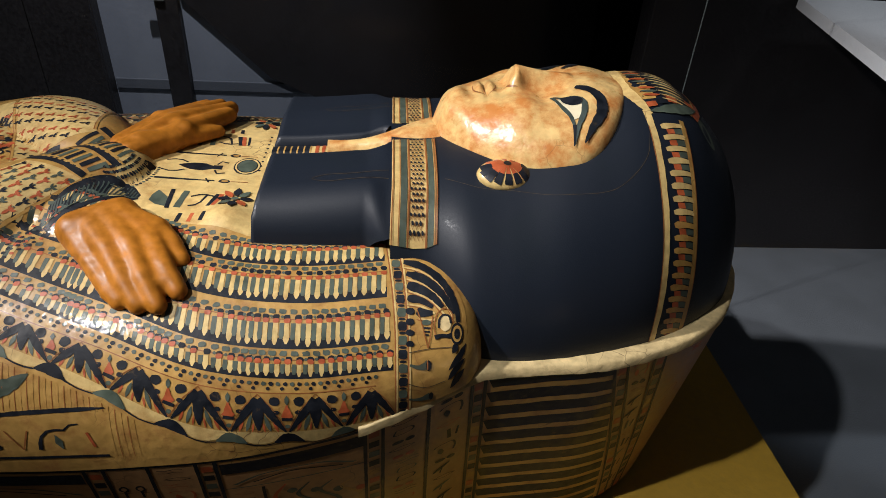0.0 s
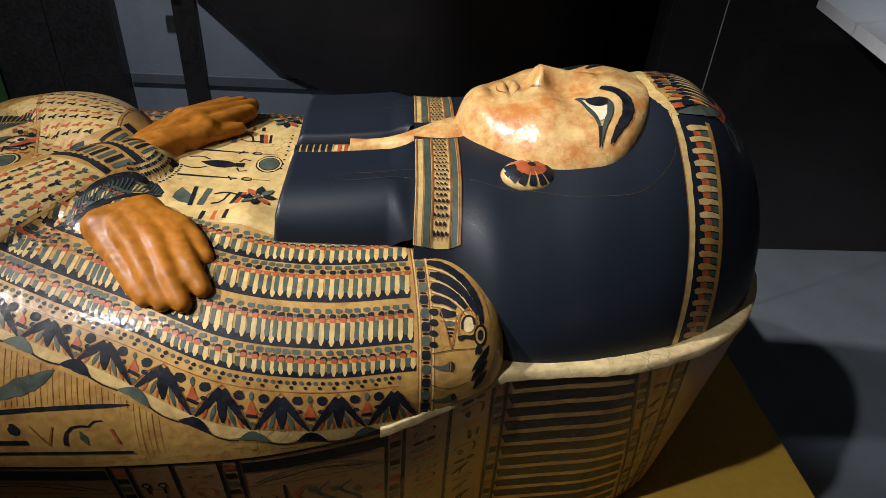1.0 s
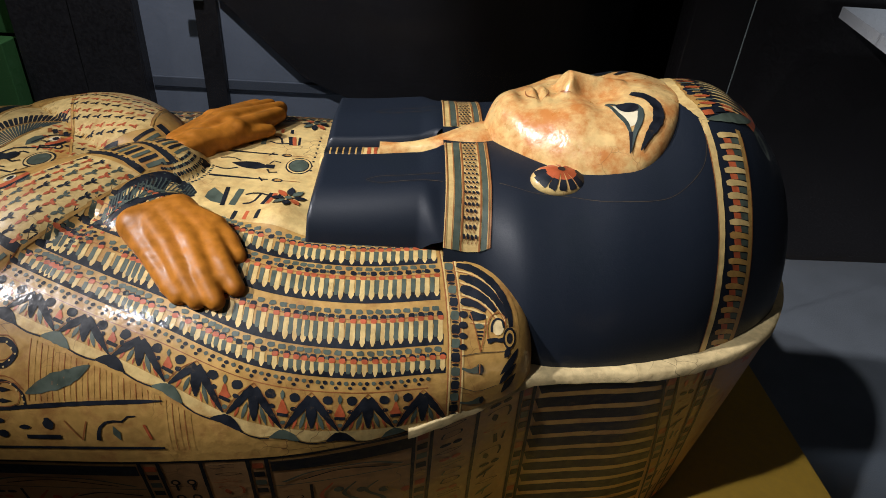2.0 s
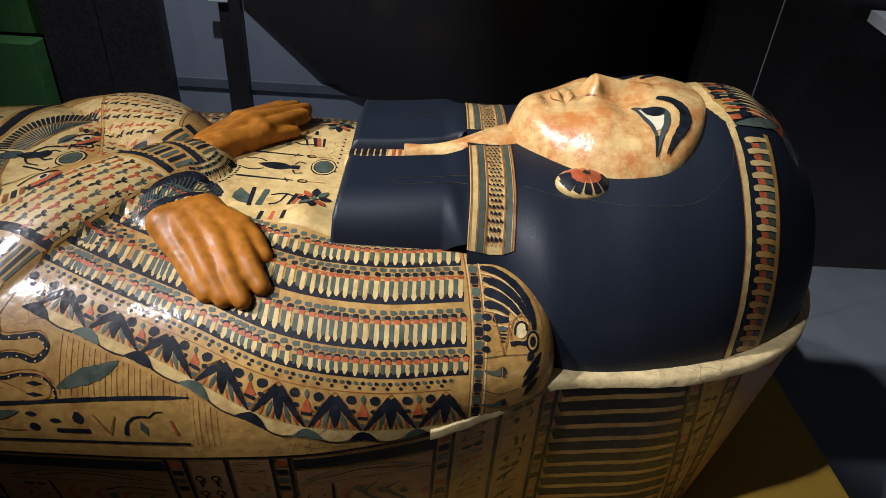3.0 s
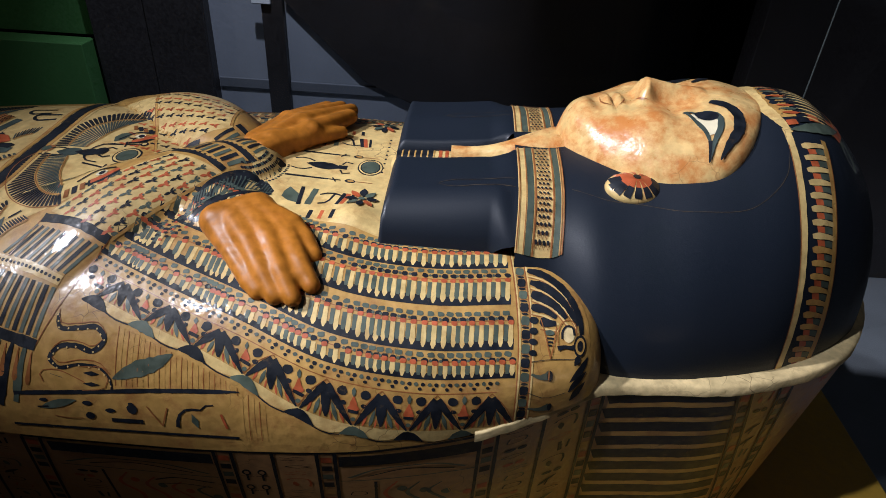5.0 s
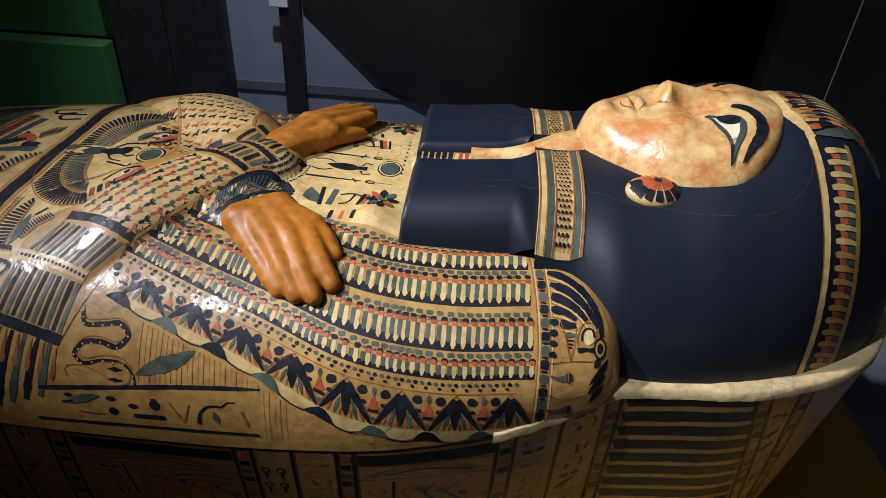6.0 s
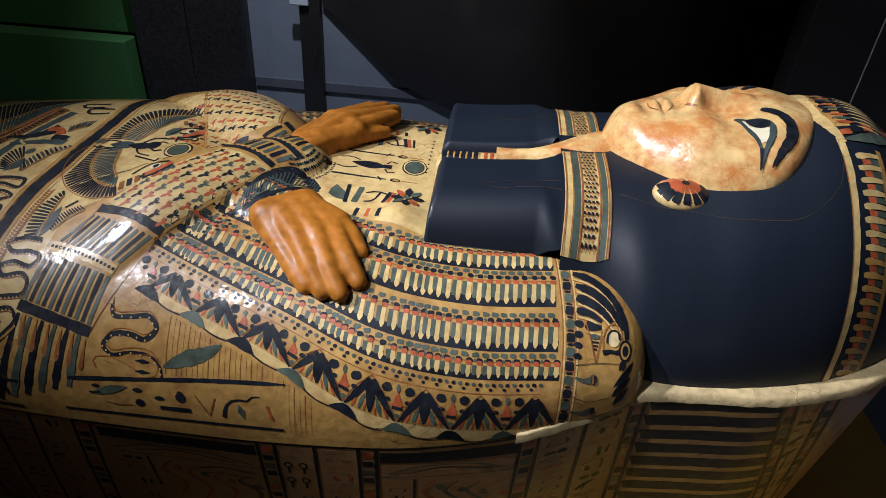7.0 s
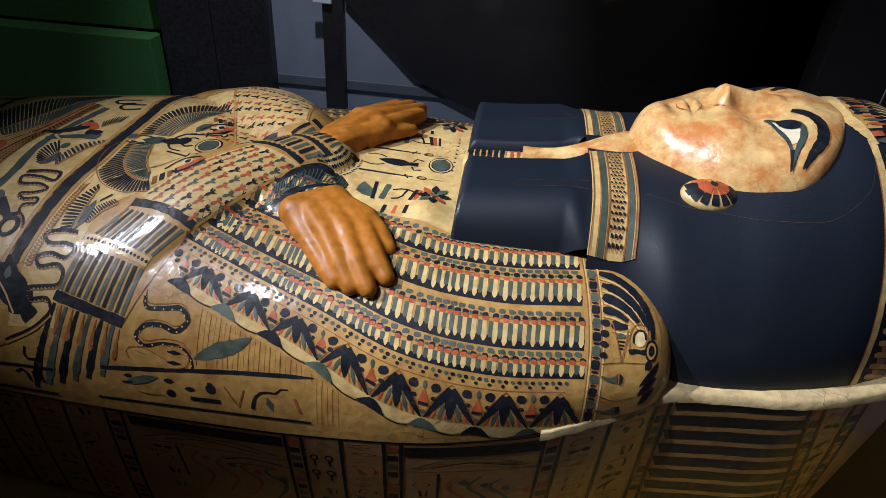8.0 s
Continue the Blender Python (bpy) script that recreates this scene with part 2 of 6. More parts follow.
def trough(x, v, off=0.0):
    """The outside of the case: v from 0 at the rim to 1 at the foot of the wall; near side."""
    x, v = np.broadcast_arrays(np.asarray(x, float), np.asarray(v, float))
    w = TROUGH_W(x)
    zr = RIM(x)
    y = -(w * (1 - 0.09 * v - 0.04 * v * v) + off)
    xx = x - 0.045 * v * smooth(0.15, 0.46, x)
    return np.stack([xx + off * smooth(0.3, 0.46, x), y, zr + (TROUGH_FLOOR - zr) * v], -1)


def MASK_Y(x):
    """Half-width of the mask from chin to brow."""
    u = np.clip((0.16 - x) / 0.16, 0, 1)
    v = np.clip((x - 0.16) / 0.0845, 0, 1)
    return 0.131 * (1 - u ** 2.15) ** 0.70 * (1 - v ** 2.2) ** 0.55


MASK_TOP = curve([0.0, 0.012, 0.03, 0.05, 0.075, 0.10, 0.15, 0.2, 0.2445], [0.905, 0.934, 0.948, 0.953, 0.956, 0.960, 0.968, 0.978, 0.973])


def dent(x, y, cx, cy, sx, sy):
    return np.exp(-((x - cx) / sx) ** 2 - ((np.abs(y) - cy) / sy) ** 2)


def mask(x, y, off=0.0):
    """The carved mask as a height over the plan."""
    x, y, off = np.broadcast_arrays(np.asarray(x, float), np.asarray(y, float), np.asarray(off, float))
    yy = np.maximum(MASK_Y(x), 1e-4)
    r = np.clip(np.abs(y) / yy, 0, 1)
    w, h = WIG_W(x), WIG_H(x)
    edge = 0.706 + h * np.clip(1 - np.clip(yy / w, 0, 1) ** 1.9, 0, 1) ** (1 / 1.9) - 0.004
    top = MASK_TOP(x)
    z = edge + (top - edge) * (1 - r ** 2.6) ** 0.62
    ridge = np.clip((x - 0.094) / 0.012, 0, 1) * np.clip(1 - (x - 0.103) / 0.078, 0, 1) ** 0.75
    z = z + 0.0265 * ridge * np.exp(-np.abs(y / (0.0115 + 0.009 * np.clip(1 - (x - 0.095) / 0.03, 0, 1))) ** 2.5)
    z = z + 0.010 * dent(x, y, 0.103, 0.018, 0.010, 0.008)
    z = z + 0.0065 * dent(x, y, 0.0745, 0.0, 0.0055, 0.022) + 0.0065 * dent(x, y, 0.0600, 0.0, 0.0055, 0.020)
    z = z - 0.0045 * dent(x, y, 0.0672, 0.0, 0.0018, 0.026) - 0.003 * dent(x, y, 0.047, 0.0, 0.007, 0.02)
    z = z + 0.005 * dent(x, y, 0.028, 0.0, 0.014, 0.024)
    z = z - 0.010 * dent(x, y, 0.142, 0.040, 0.020, 0.028) + 0.006 * dent(x, y, 0.147, 0.052, 0.010, 0.020)
    z = z + 0.009 * dent(x, y, 0.108, 0.066, 0.034, 0.030)
    return np.stack([x, y + np.sign(y) * off * 2.5 * r ** 4, z + off], -1)

# ---- builders ----
def mesh(name, verts, faces, material, index=None):
    me = bpy.data.meshes.new(name)
    me.from_pydata(np.asarray(verts, float).tolist(), [], faces)
    for m in (material if isinstance(material, (list, tuple)) else [material]):
        me.materials.append(m)
    me.polygons.foreach_set("use_smooth", [True] * len(me.polygons))
    if index is not None:
        me.polygons.foreach_set("material_index", index)
    me.update()
    return me


def part(name, me, parent=None, label=""):
    ob = new(name, me)
    if parent:
        ob.parent = parent
    return tagged(ob, label)


def grid_faces(nu, nv):
    return [(i * nv + j, i * nv + j + 1, (i + 1) * nv + j + 1, (i + 1) * nv + j) for i in range(nu - 1) for j in range(nv - 1)]


def box_mesh(name, lo, hi, material, bevel=0.003):
    bm = bmesh.new()
    bmesh.ops.create_cube(bm, size=1)
    for v in bm.verts:
        for a in range(3):
            v.co[a] = lo[a] + (v.co[a] + 0.5) * (hi[a] - lo[a])
    if bevel:
        bmesh.ops.bevel(bm, geom=bm.edges[:], offset=bevel, segments=2, affect="EDGES", profile=0.5)
    me = bpy.data.meshes.new(name)
    bm.to_mesh(me)
    bm.free()
    me.materials.append(material)
    return me


def structure(name, lo, hi, material, label, category, bevel=0.003):
    return tagged(new(name, box_mesh(name, lo, hi, material, bevel)), label, category, kind="structure")


class Paint:
    """Strokes of paint laid on a surface: fn(u, v, off) gives the point off metres above it."""

    def __init__(self, fn, lift=0.0006, mirror=False, keep=None):
        self.fn, self.lift, self.mirror, self.keep = fn, lift * 0.55, mirror, keep
        self.uv, self.off, self.faces, self.index, self.mats = [], [], [], [], []

    def add(self, m, uv, faces, layer=0):
        if self.keep and not self.keep(sum(q[0] for q in uv) / len(uv), sum(q[1] for q in uv) / len(uv)):
            return
        if m not in self.mats:
            self.mats.append(m)
        for sign in ((1, -1) if self.mirror else (1,)):
            base = len(self.uv)
            self.uv += [(u, v * sign) for u, v in uv]
            self.off += [self.lift * (1 + 0.6 * layer)] * len(uv)
            for f in faces:
                f = [base + k for k in f]
                self.faces.append(tuple(f if sign > 0 else f[::-1]))
                self.index.append(self.mats.index(m))

    def blob(self, m, u, v, ru, rv, turn=0.0, n=10, power=2.0, layer=1, wob=0.08):
        c, s = math.cos(radians(turn)), math.sin(radians(turn))
        pts = []
        for k in range(n):
            a = 2 * math.pi * (k + 0.5) / n
            ca, sa = math.cos(a), math.sin(a)
            q = (abs(ca) ** power + abs(sa) ** power) ** (-1 / power) * (1 + random.uniform(-wob, wob))
            x, y = ru * ca * q, rv * sa * q
            pts.append((u + x * c - y * s, v + x * s + y * c))
        self.add(m, pts, [tuple(range(n))], layer)

    def stroke(self, m, pts, width, layer=1, step=0.008, wob=0.12):
        """A ribbon along points; width is one number or a function of the share of the way."""
        if m is RED and not callable(width) and width < 0.002:
            m = BROWN
        p = np.array(pts, float)
        d = np.concatenate([[0], np.cumsum(np.hypot(*np.diff(p, axis=0).T))])
        n = max(2, int(d[-1] / step) + 1, len(p))
        t = np.linspace(0, d[-1], n)
        if len(p) > 2:
            cu, cv = curve(d, p[:, 0]), curve(d, p[:, 1])
            q = np.stack([cu(t), cv(t)], 1)
        else:
            q = np.stack([np.interp(t, d, p[:, 0]), np.interp(t, d, p[:, 1])], 1)
        g = np.gradient(q, axis=0)
        g /= np.hypot(g[:, 0], g[:, 1])[:, None] + 1e-12
        uv = []
        for k in range(n):
            w = width(k / (n - 1)) if callable(width) else width
            w = 0.5 * w * (1 + random.uniform(-wob, wob))
            uv += [(q[k, 0] - g[k, 1] * w, q[k, 1] + g[k, 0] * w), (q[k, 0] + g[k, 1] * w, q[k, 1] - g[k, 0] * w)]
        self.add(m, uv, [(2 * k, 2 * k + 1, 2 * k + 3, 2 * k + 2) for k in range(n - 1)], layer)

    def patch(self, m, a, b, c, d, nu=2, nv=2, layer=0):
        """A four-cornered field a-b-c-d, laid out as a grid."""
        a, b, c, d = [np.array(k, float) for k in (a, b, c, d)]
        uv = [tuple((a * (1 - i) + b * i) * (1 - j) + (d * (1 - i) + c * i) * j) for i in np.linspace(0, 1, nu + 1) for j in np.linspace(0, 1, nv + 1)]
        self.add(m, uv, grid_faces(nu + 1, nv + 1), layer)

    def build(self, name, parent, label="", kind=""):
        uv = np.array(self.uv)
        pts = self.fn(uv[:, 0], uv[:, 1], np.array(self.off))
        sides = (False, True) if self.mirror else (False,)
        for far in sides:
            sel = [k for k, f in enumerate(self.faces) if not self.mirror or (uv[f[0], 1] < 0) == far]
            used = sorted({q for k in sel for q in self.faces[k]})
            at = {q: n for n, q in enumerate(used)}
            tagged(part(name, mesh(name, pts[used], [tuple(at[q] for q in self.faces[k]) for k in sel], self.mats, [self.index[k] for k in sel]), parent, label), kind=kind)


def on_lid(u, v, off):
    return lid(u, v, off, True)


def on_wig(u, v, off):
    return wig(u, v, off, True)


def on_case(u, v, off):
    return trough(u, v, off)


def leaf(w):
    return lambda t: w * max(0.06, math.sin(math.pi * min(1, t * 0.98 + 0.01)) ** 0.8)


def tab(w):
    """An even strip with a rounded, slightly swollen end."""
    return lambda t: w * (0.82 + 0.25 * t) if t < 0.82 else w * max(0.25, math.sqrt(max(0, 1 - ((t - 0.82) / 0.19) ** 2)))


def drop(w):
    return lambda t: w * (0.12 + 0.88 * t) if t < 0.8 else w * max(0.2, math.sqrt(max(0, 1 - ((t - 0.8) / 0.21) ** 2)))


def mix(a, b, t):
    return (a[0] + (b[0] - a[0]) * t, a[1] + (b[1] - a[1]) * t)



def way(pts, n):
    """n points at even shares of a smooth line."""
    p = np.array(pts, float)
    d = np.concatenate([[0], np.cumsum(np.hypot(*np.diff(p, axis=0).T))])
    t = np.linspace(0, d[-1], n)
    cu, cv = curve(d, p[:, 0]), curve(d, p[:, 1])
    return [(float(x), float(y)) for x, y in zip(cu(t), cv(t))]


def wing(P, root, tip, n, m1, m2=None, fill=0.66, rule=True):
    """A row of feathers from the root line to the tip line, with a fine rule along the roots."""
    r, q = way(root, n), way(tip, n)
    for k in range(n):
        gap = 0.5 * (math.hypot(q[min(k + 1, n - 1)][0] - q[max(k - 1, 0)][0], q[min(k + 1, n - 1)][1] - q[max(k - 1, 0)][1]))
        gap = gap if 0 < k < n - 1 else 2 * gap
        low_gap = math.hypot(r[min(k + 1, n - 1)][0] - r[max(k - 1, 0)][0], r[min(k + 1, n - 1)][1] - r[max(k - 1, 0)][1]) / (2 if 0 < k < n - 1 else 1)
        P.stroke(m1 if (m2 is None or k % 2) else m2, [mix(r[k], q[k], 0.03), mix(r[k], q[k], 0.5), mix(r[k], q[k], 0.94)],
                 lambda t, w0=low_gap * fill, w1=gap * fill: (w0 + (w1 - w0) * t) * (1 if t < 0.9 else 0.7), layer=1, step=0.006)
    if rule:
        P.stroke(OCHRE, r, 0.0030, layer=2)
        P.stroke(BROWN, r, 0.0010, layer=3)

# ---- setting ----
structure("floor", (-5, -3, -0.1), (5, 2.3, 0.0), CARPET, "grey carpeted museum floor in dim light", "floor", 0)
structure("wall_back", (-5, 2.3, 0), (5, 2.4, 3.2), DARK, "dark unlit hall wall", "wall", 0)
# three walls and a ceiling out of view, added to close in bounced light
structure("wall_front", (-5, -3.1, 0), (5, -3.0, 3.2), CEILING, "unseen dark hall wall", "wall", 0)
structure("wall_foot_end", (-5.1, -3, 0), (-5.0, 2.3, 3.2), CEILING, "unseen dark hall wall", "wall", 0)
structure("wall_far_end", (5.0, -3, 0), (5.1, 2.3, 3.2), CEILING, "unseen dark hall wall", "wall", 0)
structure("ceiling", (-5, -3, 3.2), (5, 2.4, 3.3), CEILING, "unseen dark hall ceiling", "ceiling", 0)
structure("plinth", (-1.75, -0.37, 0.0), (0.62, 0.57, 0.36), YELLOW, "mustard yellow board topped display plinth", "plinth")

# ---- coffin body ----
coffin = tagged(new("coffin"), "painted wooden anthropoid coffin with dark wig lying on plinth", "coffin")
xs = np.concatenate([np.linspace(-1.5, -0.75, 40, endpoint=False), np.linspace(-0.75, 0.056, 260)])
ss = np.linspace(-1, 1, 181)
V = np.empty((len(xs), len(ss), 3))
for j, s in enumerate(ss):
    e = float(SHOULDER_END(abs(s)))
    V[:, j] = lid(np.where(xs > -0.12, -0.12 + (xs + 0.12) / 0.176 * (e + 0.12), xs), s)
foot = np.repeat(V[:1], 1, 0).copy()
foot[..., 2] = 0.63
V = np.concatenate([foot, V], 0)
lid_part = part("lid", mesh("lid", V.reshape(-1, 3), grid_faces(len(V), len(ss)), OCHRE), coffin)

t = np.linspace(0, 1, 110)
xs = -0.0525 + 0.5085 * (1 - (1 - t) ** 1.6)
V = wig(xs[:, None], ss[None, :])
wig_part = part("wig", mesh("wig", V.reshape(-1, 3), grid_faces(len(xs), len(ss)), BLUE), coffin, "blue-black painted wig")

xs = np.concatenate([np.linspace(-1.50, -0.1, 60, endpoint=False), np.linspace(-0.1, 0.35, 60, endpoint=False), 0.35 + 0.118 * np.sin(np.linspace(0, np.pi / 2, 30))])
vs = np.linspace(0, 1, 24)
A = trough(xs[:, None], vs[None, :])
B = A[::-1].copy()
B[..., 1] *= -1
V = np.concatenate([A, B[1:]], 0)
F = grid_faces(len(V), len(vs))
n = len(vs)
F.append(tuple(range(0, n)) + tuple(range(len(V) * n - 1, (len(V) - 1) * n - 1, -1)))
case_part = part("case", mesh("case", V.reshape(-1, 3), F, TAN), coffin)
part("case_bottom", box_mesh("case_bottom", (-1.48, -0.15, 0.3605), (0.28, 0.15, 0.378), OCHRE), coffin)
# rim ledge on which the lid sits, chipped and uneven
top = trough(xs, 0.0)
R = []
for k, (inset, up) in enumerate(((0.0, -0.010), (0.0005, 0.001), (0.003, 0.0035), (0.012, 0.004), (0.026, 0.004))):
    q = top.copy()
    wob = np.array([noise.noise((x * 60, k * 3.1, 0)) for x in xs]) * 0.0012
    q[:, 1] = np.minimum(q[:, 1] + inset - (0.0015 if k < 2 else 0) + wob, 0)
    q[:, 0] -= inset * smooth(0.3, 0.46, xs)
    q[:, 2] += up + wob
    R.append(q)
R = np.stack(R, 1)
head = xs > -0.09
for sel, m, name, lab in ((head, GESSO, "rim", "chipped pale gesso rim"),):
    Q = R[sel].copy()
    if m is GESSO:
        t = smooth(-0.02, 0.05, xs[sel])[:, None]
        Q[..., 1] = Q[:, :1, 1] + (Q[..., 1] - Q[:, :1, 1]) * (0.25 + 0.75 * t)
        Q2 = Q[::-1].copy()
        Q2[..., 1] *= -1
        Q = np.concatenate([Q, Q2[1:]], 0)
        part(name, mesh(name, Q.reshape(-1, 3), grid_faces(len(Q), 5), m), coffin, lab)


# ---- lappets of the wig ----
def lappet_axis(x):
    """The line of the chin strap, set off the middle of the chest to fit the camera's view."""
    return -0.024 * (1 - smooth(-0.09, 0.03, x))


def lappet_edges(x, side):
    """Distances of the inner and outer edges from the axis; side 1 is the near lappet."""
    spread = np.where(side > 0, 0.014 * smooth(-0.085, -0.054, x), 0.0)
    return 0.018 + 0.022 * smooth(-0.10, 0.02, x), np.where(side > 0, 0.153, 0.212) + spread


def lappet_lift(x, d, side):
    """1 on the flat of a lappet, falling round its edges to 0."""
    inner, outer = lappet_edges(x, side)
    e = np.minimum(np.minimum((x + 0.213) / 0.014, (d - inner) / 0.010), (outer - d) / 0.052)
    return np.sqrt(np.clip(1 - (1 - np.clip(e, 0, 1)) ** 2, 0, 1))


def lappet_top(x, y):
    """Height of the lappets, which run from the chest up into the wig."""
    d = lappet_axis(x) - y
    side = np.sign(d)
    d = np.abs(d)
    b = RIM(x)
    w, h, n = LID_W(x), LID_TOP(x) - b, LID_N(x)
    base = b + h * (1 - np.clip(np.abs(y) / w, 0, 1) ** n) ** (1 / n)
    # the far lappet alone is lifted, to fit the camera's view
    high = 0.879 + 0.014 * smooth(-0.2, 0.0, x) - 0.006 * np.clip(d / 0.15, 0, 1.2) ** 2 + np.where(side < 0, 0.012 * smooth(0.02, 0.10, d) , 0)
    z = base - 0.004 + (np.maximum(base + 0.006, high) - base + 0.004) * lappet_lift(x, d, side)
    w2, h2, n2 = WIG_W(x), WIG_H(x), WIG_N(x)
    under = 0.7056 + h2 * np.clip(1 - np.clip(np.abs(y) / w2, 0, 1) ** n2, 0, 1) ** (1 / n2) + wig_rise(x, y)
    k = smooth(-0.085, -0.054, x)
    return z * (1 - k) + under * k


def on_lappet(u, v, off):
    """Top of a lappet at y = -v, off metres proud along its slope."""
    slope = (lappet_top(u, -v - 0.002) - lappet_top(u, -v + 0.002)) / 0.004
    q = 1 / np.sqrt(1 + np.clip(slope, -4, 4) ** 2)
    return np.stack([u, -v + off * slope * q, lappet_top(u, -v) + off * q], 1)


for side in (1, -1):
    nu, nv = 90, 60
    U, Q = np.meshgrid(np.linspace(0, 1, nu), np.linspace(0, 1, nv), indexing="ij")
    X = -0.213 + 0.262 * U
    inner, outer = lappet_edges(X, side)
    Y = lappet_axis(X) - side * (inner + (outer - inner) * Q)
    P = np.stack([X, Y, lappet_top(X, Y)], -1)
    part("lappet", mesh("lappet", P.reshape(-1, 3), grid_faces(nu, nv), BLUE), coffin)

# ---- neck, beard strap and mask ----
U, Q = np.meshgrid(np.linspace(0, 1, 50), np.linspace(-1, 1, 25), indexing="ij")
X = -0.135 + 0.165 * U
Wn = 0.017 + 0.030 * smooth(-0.10, 0.02, X)
Z = 0.880 + 0.024 * smooth(-0.12, 0.015, X) + 0.006 - 0.03 * np.abs(Q) ** 3
P = np.stack([X, lappet_axis(X) + Q * Wn, Z], -1)
part("neck", mesh("neck", P.reshape(-1, 3), grid_faces(50, 25), SKIN), coffin)
U, Q = np.meshgrid(np.linspace(0, 1, 40), np.linspace(-1, 1, 13), indexing="ij")
X = -0.214 + 0.084 * U
P = np.stack([X, lappet_axis(X) + Q * 0.019, 0.872 + 0.004 * U - 0.022 * np.abs(Q) ** 4 - 0.012 * np.clip(1 - (X + 0.214) / 0.01, 0, 1)], -1)
strap_part = part("beard_strap", mesh("beard_strap", P.reshape(-1, 3), grid_faces(40, 13), CREAM), coffin)


def on_strap(u, v, off):
    return np.stack([u, lappet_axis(u) - v, 0.872 + 0.004 * (u + 0.214) / 0.084 - 0.022 * np.abs(v / 0.019) ** 4 + off], 1)


P = Paint(on_strap)
for k in range(9):
    x = -0.207 + 0.0084 * k
    if k < 6:
        P.patch(NAVY, (x, -0.0175), (x + 0.0062, -0.0175), (x + 0.0062, 0.0175), (x, 0.0175), 1, 8)
    P.stroke(RED if k > 5 else OCHRE, [(x + 0.0077, -0.0175), (x + 0.0077, 0.0175)], 0.0016 if k < 6 else 0.0045, step=0.004)
P.build("painted_band", strap_part, "dark blue and red bands on strap")

tx = np.linspace(0, 1, 130)
X0 = 0.0003 + 0.2439 * (0.5 - 0.5 * np.cos(np.pi * tx))
Q = np.sin(np.linspace(-1, 1, 121) * np.pi / 2)
X, Qm = np.meshgrid(X0, Q, indexing="ij")
P = mask(X, Qm * MASK_Y(X))
mask_part = part("carved_mask", mesh("carved_mask", P.reshape(-1, 3), grid_faces(130, 121), SKIN), coffin, "golden yellow carved mask with worn paint")


# ---- hand carvings ----
def capsule(bm, a, b, ra, rb):
    a, b = Vector(a), Vector(b)
    n = max(4, int((b - a).length / (0.22 * min(ra, rb))))
    for k in range(n + 1):
        t = k / n
        bmesh.ops.create_icosphere(bm, subdivisions=2, radius=ra + (rb - ra) * t, matrix=Matrix.Translation(a.lerp(b, t)))


def carved_hand(joints, mirror=False):
    bm = bmesh.new()
    for (a, ra), (b, rb) in joints:
        pa, pb = [lid(np.array([q[0]]), np.array([q[1]]), np.array([q[2]]), True)[0] for q in (a, b)]
        capsule(bm, pa, pb, ra, rb)
    me = bpy.data.meshes.new("carved_hand")
    bm.to_mesh(me)
    bm.free()
    me.materials.append(HAND)
    ob = part("carved_hand", me, coffin, "glossy brown wooden hand, fingers held together")
    rm = ob.modifiers.new("remesh", "REMESH")
    rm.mode, rm.voxel_size, rm.use_smooth_shade = "VOXEL", 0.0016, True
    sm = ob.modifiers.new("smooth", "SMOOTH")
    sm.factor, sm.iterations = 0.5, 38
    return ob


W1, W2 = (-0.402, 0.172, -0.004), (-0.360, 0.146, 0.006)
KN = [(-0.378, 0.205, 0.000), (-0.355, 0.200, 0.012), (-0.334, 0.193, 0.014), (-0.315, 0.184, 0.009)]
TIP = [(-0.333, 0.260, 0.002), (-0.3125, 0.264, 0.005), (-0.2925, 0.264, 0.006), (-0.2755, 0.247, 0.004)]
J = []
for k in range(4):
    mid = tuple(np.array(KN[k]) * 0.45 + np.array(TIP[k]) * 0.55 + (0, 0, 0.003))
    J.append(((mix(W1, W2, k / 3) + (-0.004 + 0.0035 * k,), 0.021), (KN[k], 0.0148)))
    J.append(((KN[k], 0.0138), (mid, 0.0122)))
    J.append(((mid, 0.0122), (TIP[k], 0.0112)))
for t in (0.0, 0.14, 0.28, 0.42, 0.56, 0.7, 0.84):
    a, b = [tuple(np.array(w) * (1 - t) + np.array(q) * t) for w, q in ((W1, KN[0]), (W2, KN[3]))]
    J.append(((a, 0.0228 - 0.0070 * t), (b, 0.0228 - 0.0070 * t)))
for t in (0.0, 0.15, 0.3, 0.45, 0.6, 0.75):
    a, b = [tuple(np.array(KN[q]) * (1 - t) + np.array(TIP[q]) * t + np.array((0, 0.004 * t, 0.001))) for q in (0, 3)]
    J.append(((a, 0.0150 - 0.0040 * t), (b, 0.0150 - 0.0040 * t)))
J.append((((-0.352, 0.156, 0.008), 0.021), ((-0.314, 0.168, 0.007), 0.0165)))
J.append((((-0.314, 0.168, 0.007), 0.0150), ((-0.296, 0.184, 0.005), 0.0125)))
J.append((((-0.296, 0.184, 0.005), 0.0125), ((-0.2805, 0.2065, 0.001), 0.0100)))
carved_hand(J)
W1, W2 = (-0.415, -0.012, -0.012), (-0.392, 0.014, -0.012)
KN = [(-0.384, -0.086, 0.010), (-0.370, -0.074, 0.016), (-0.358, -0.060, 0.019), (-0.340, -0.044, 0.016)]
TIP = [(-0.345, -0.175, 0.016), (-0.322, -0.168, 0.019), (-0.302, -0.152, 0.019), (-0.298, -0.125, 0.016)]
J = []
for k in range(4):
    J.append(((mix(W1, W2, k / 3) + (-0.010,), 0.018), (KN[k], 0.0165)))
    J.append(((KN[k], 0.0175), (TIP[k], 0.0125)))
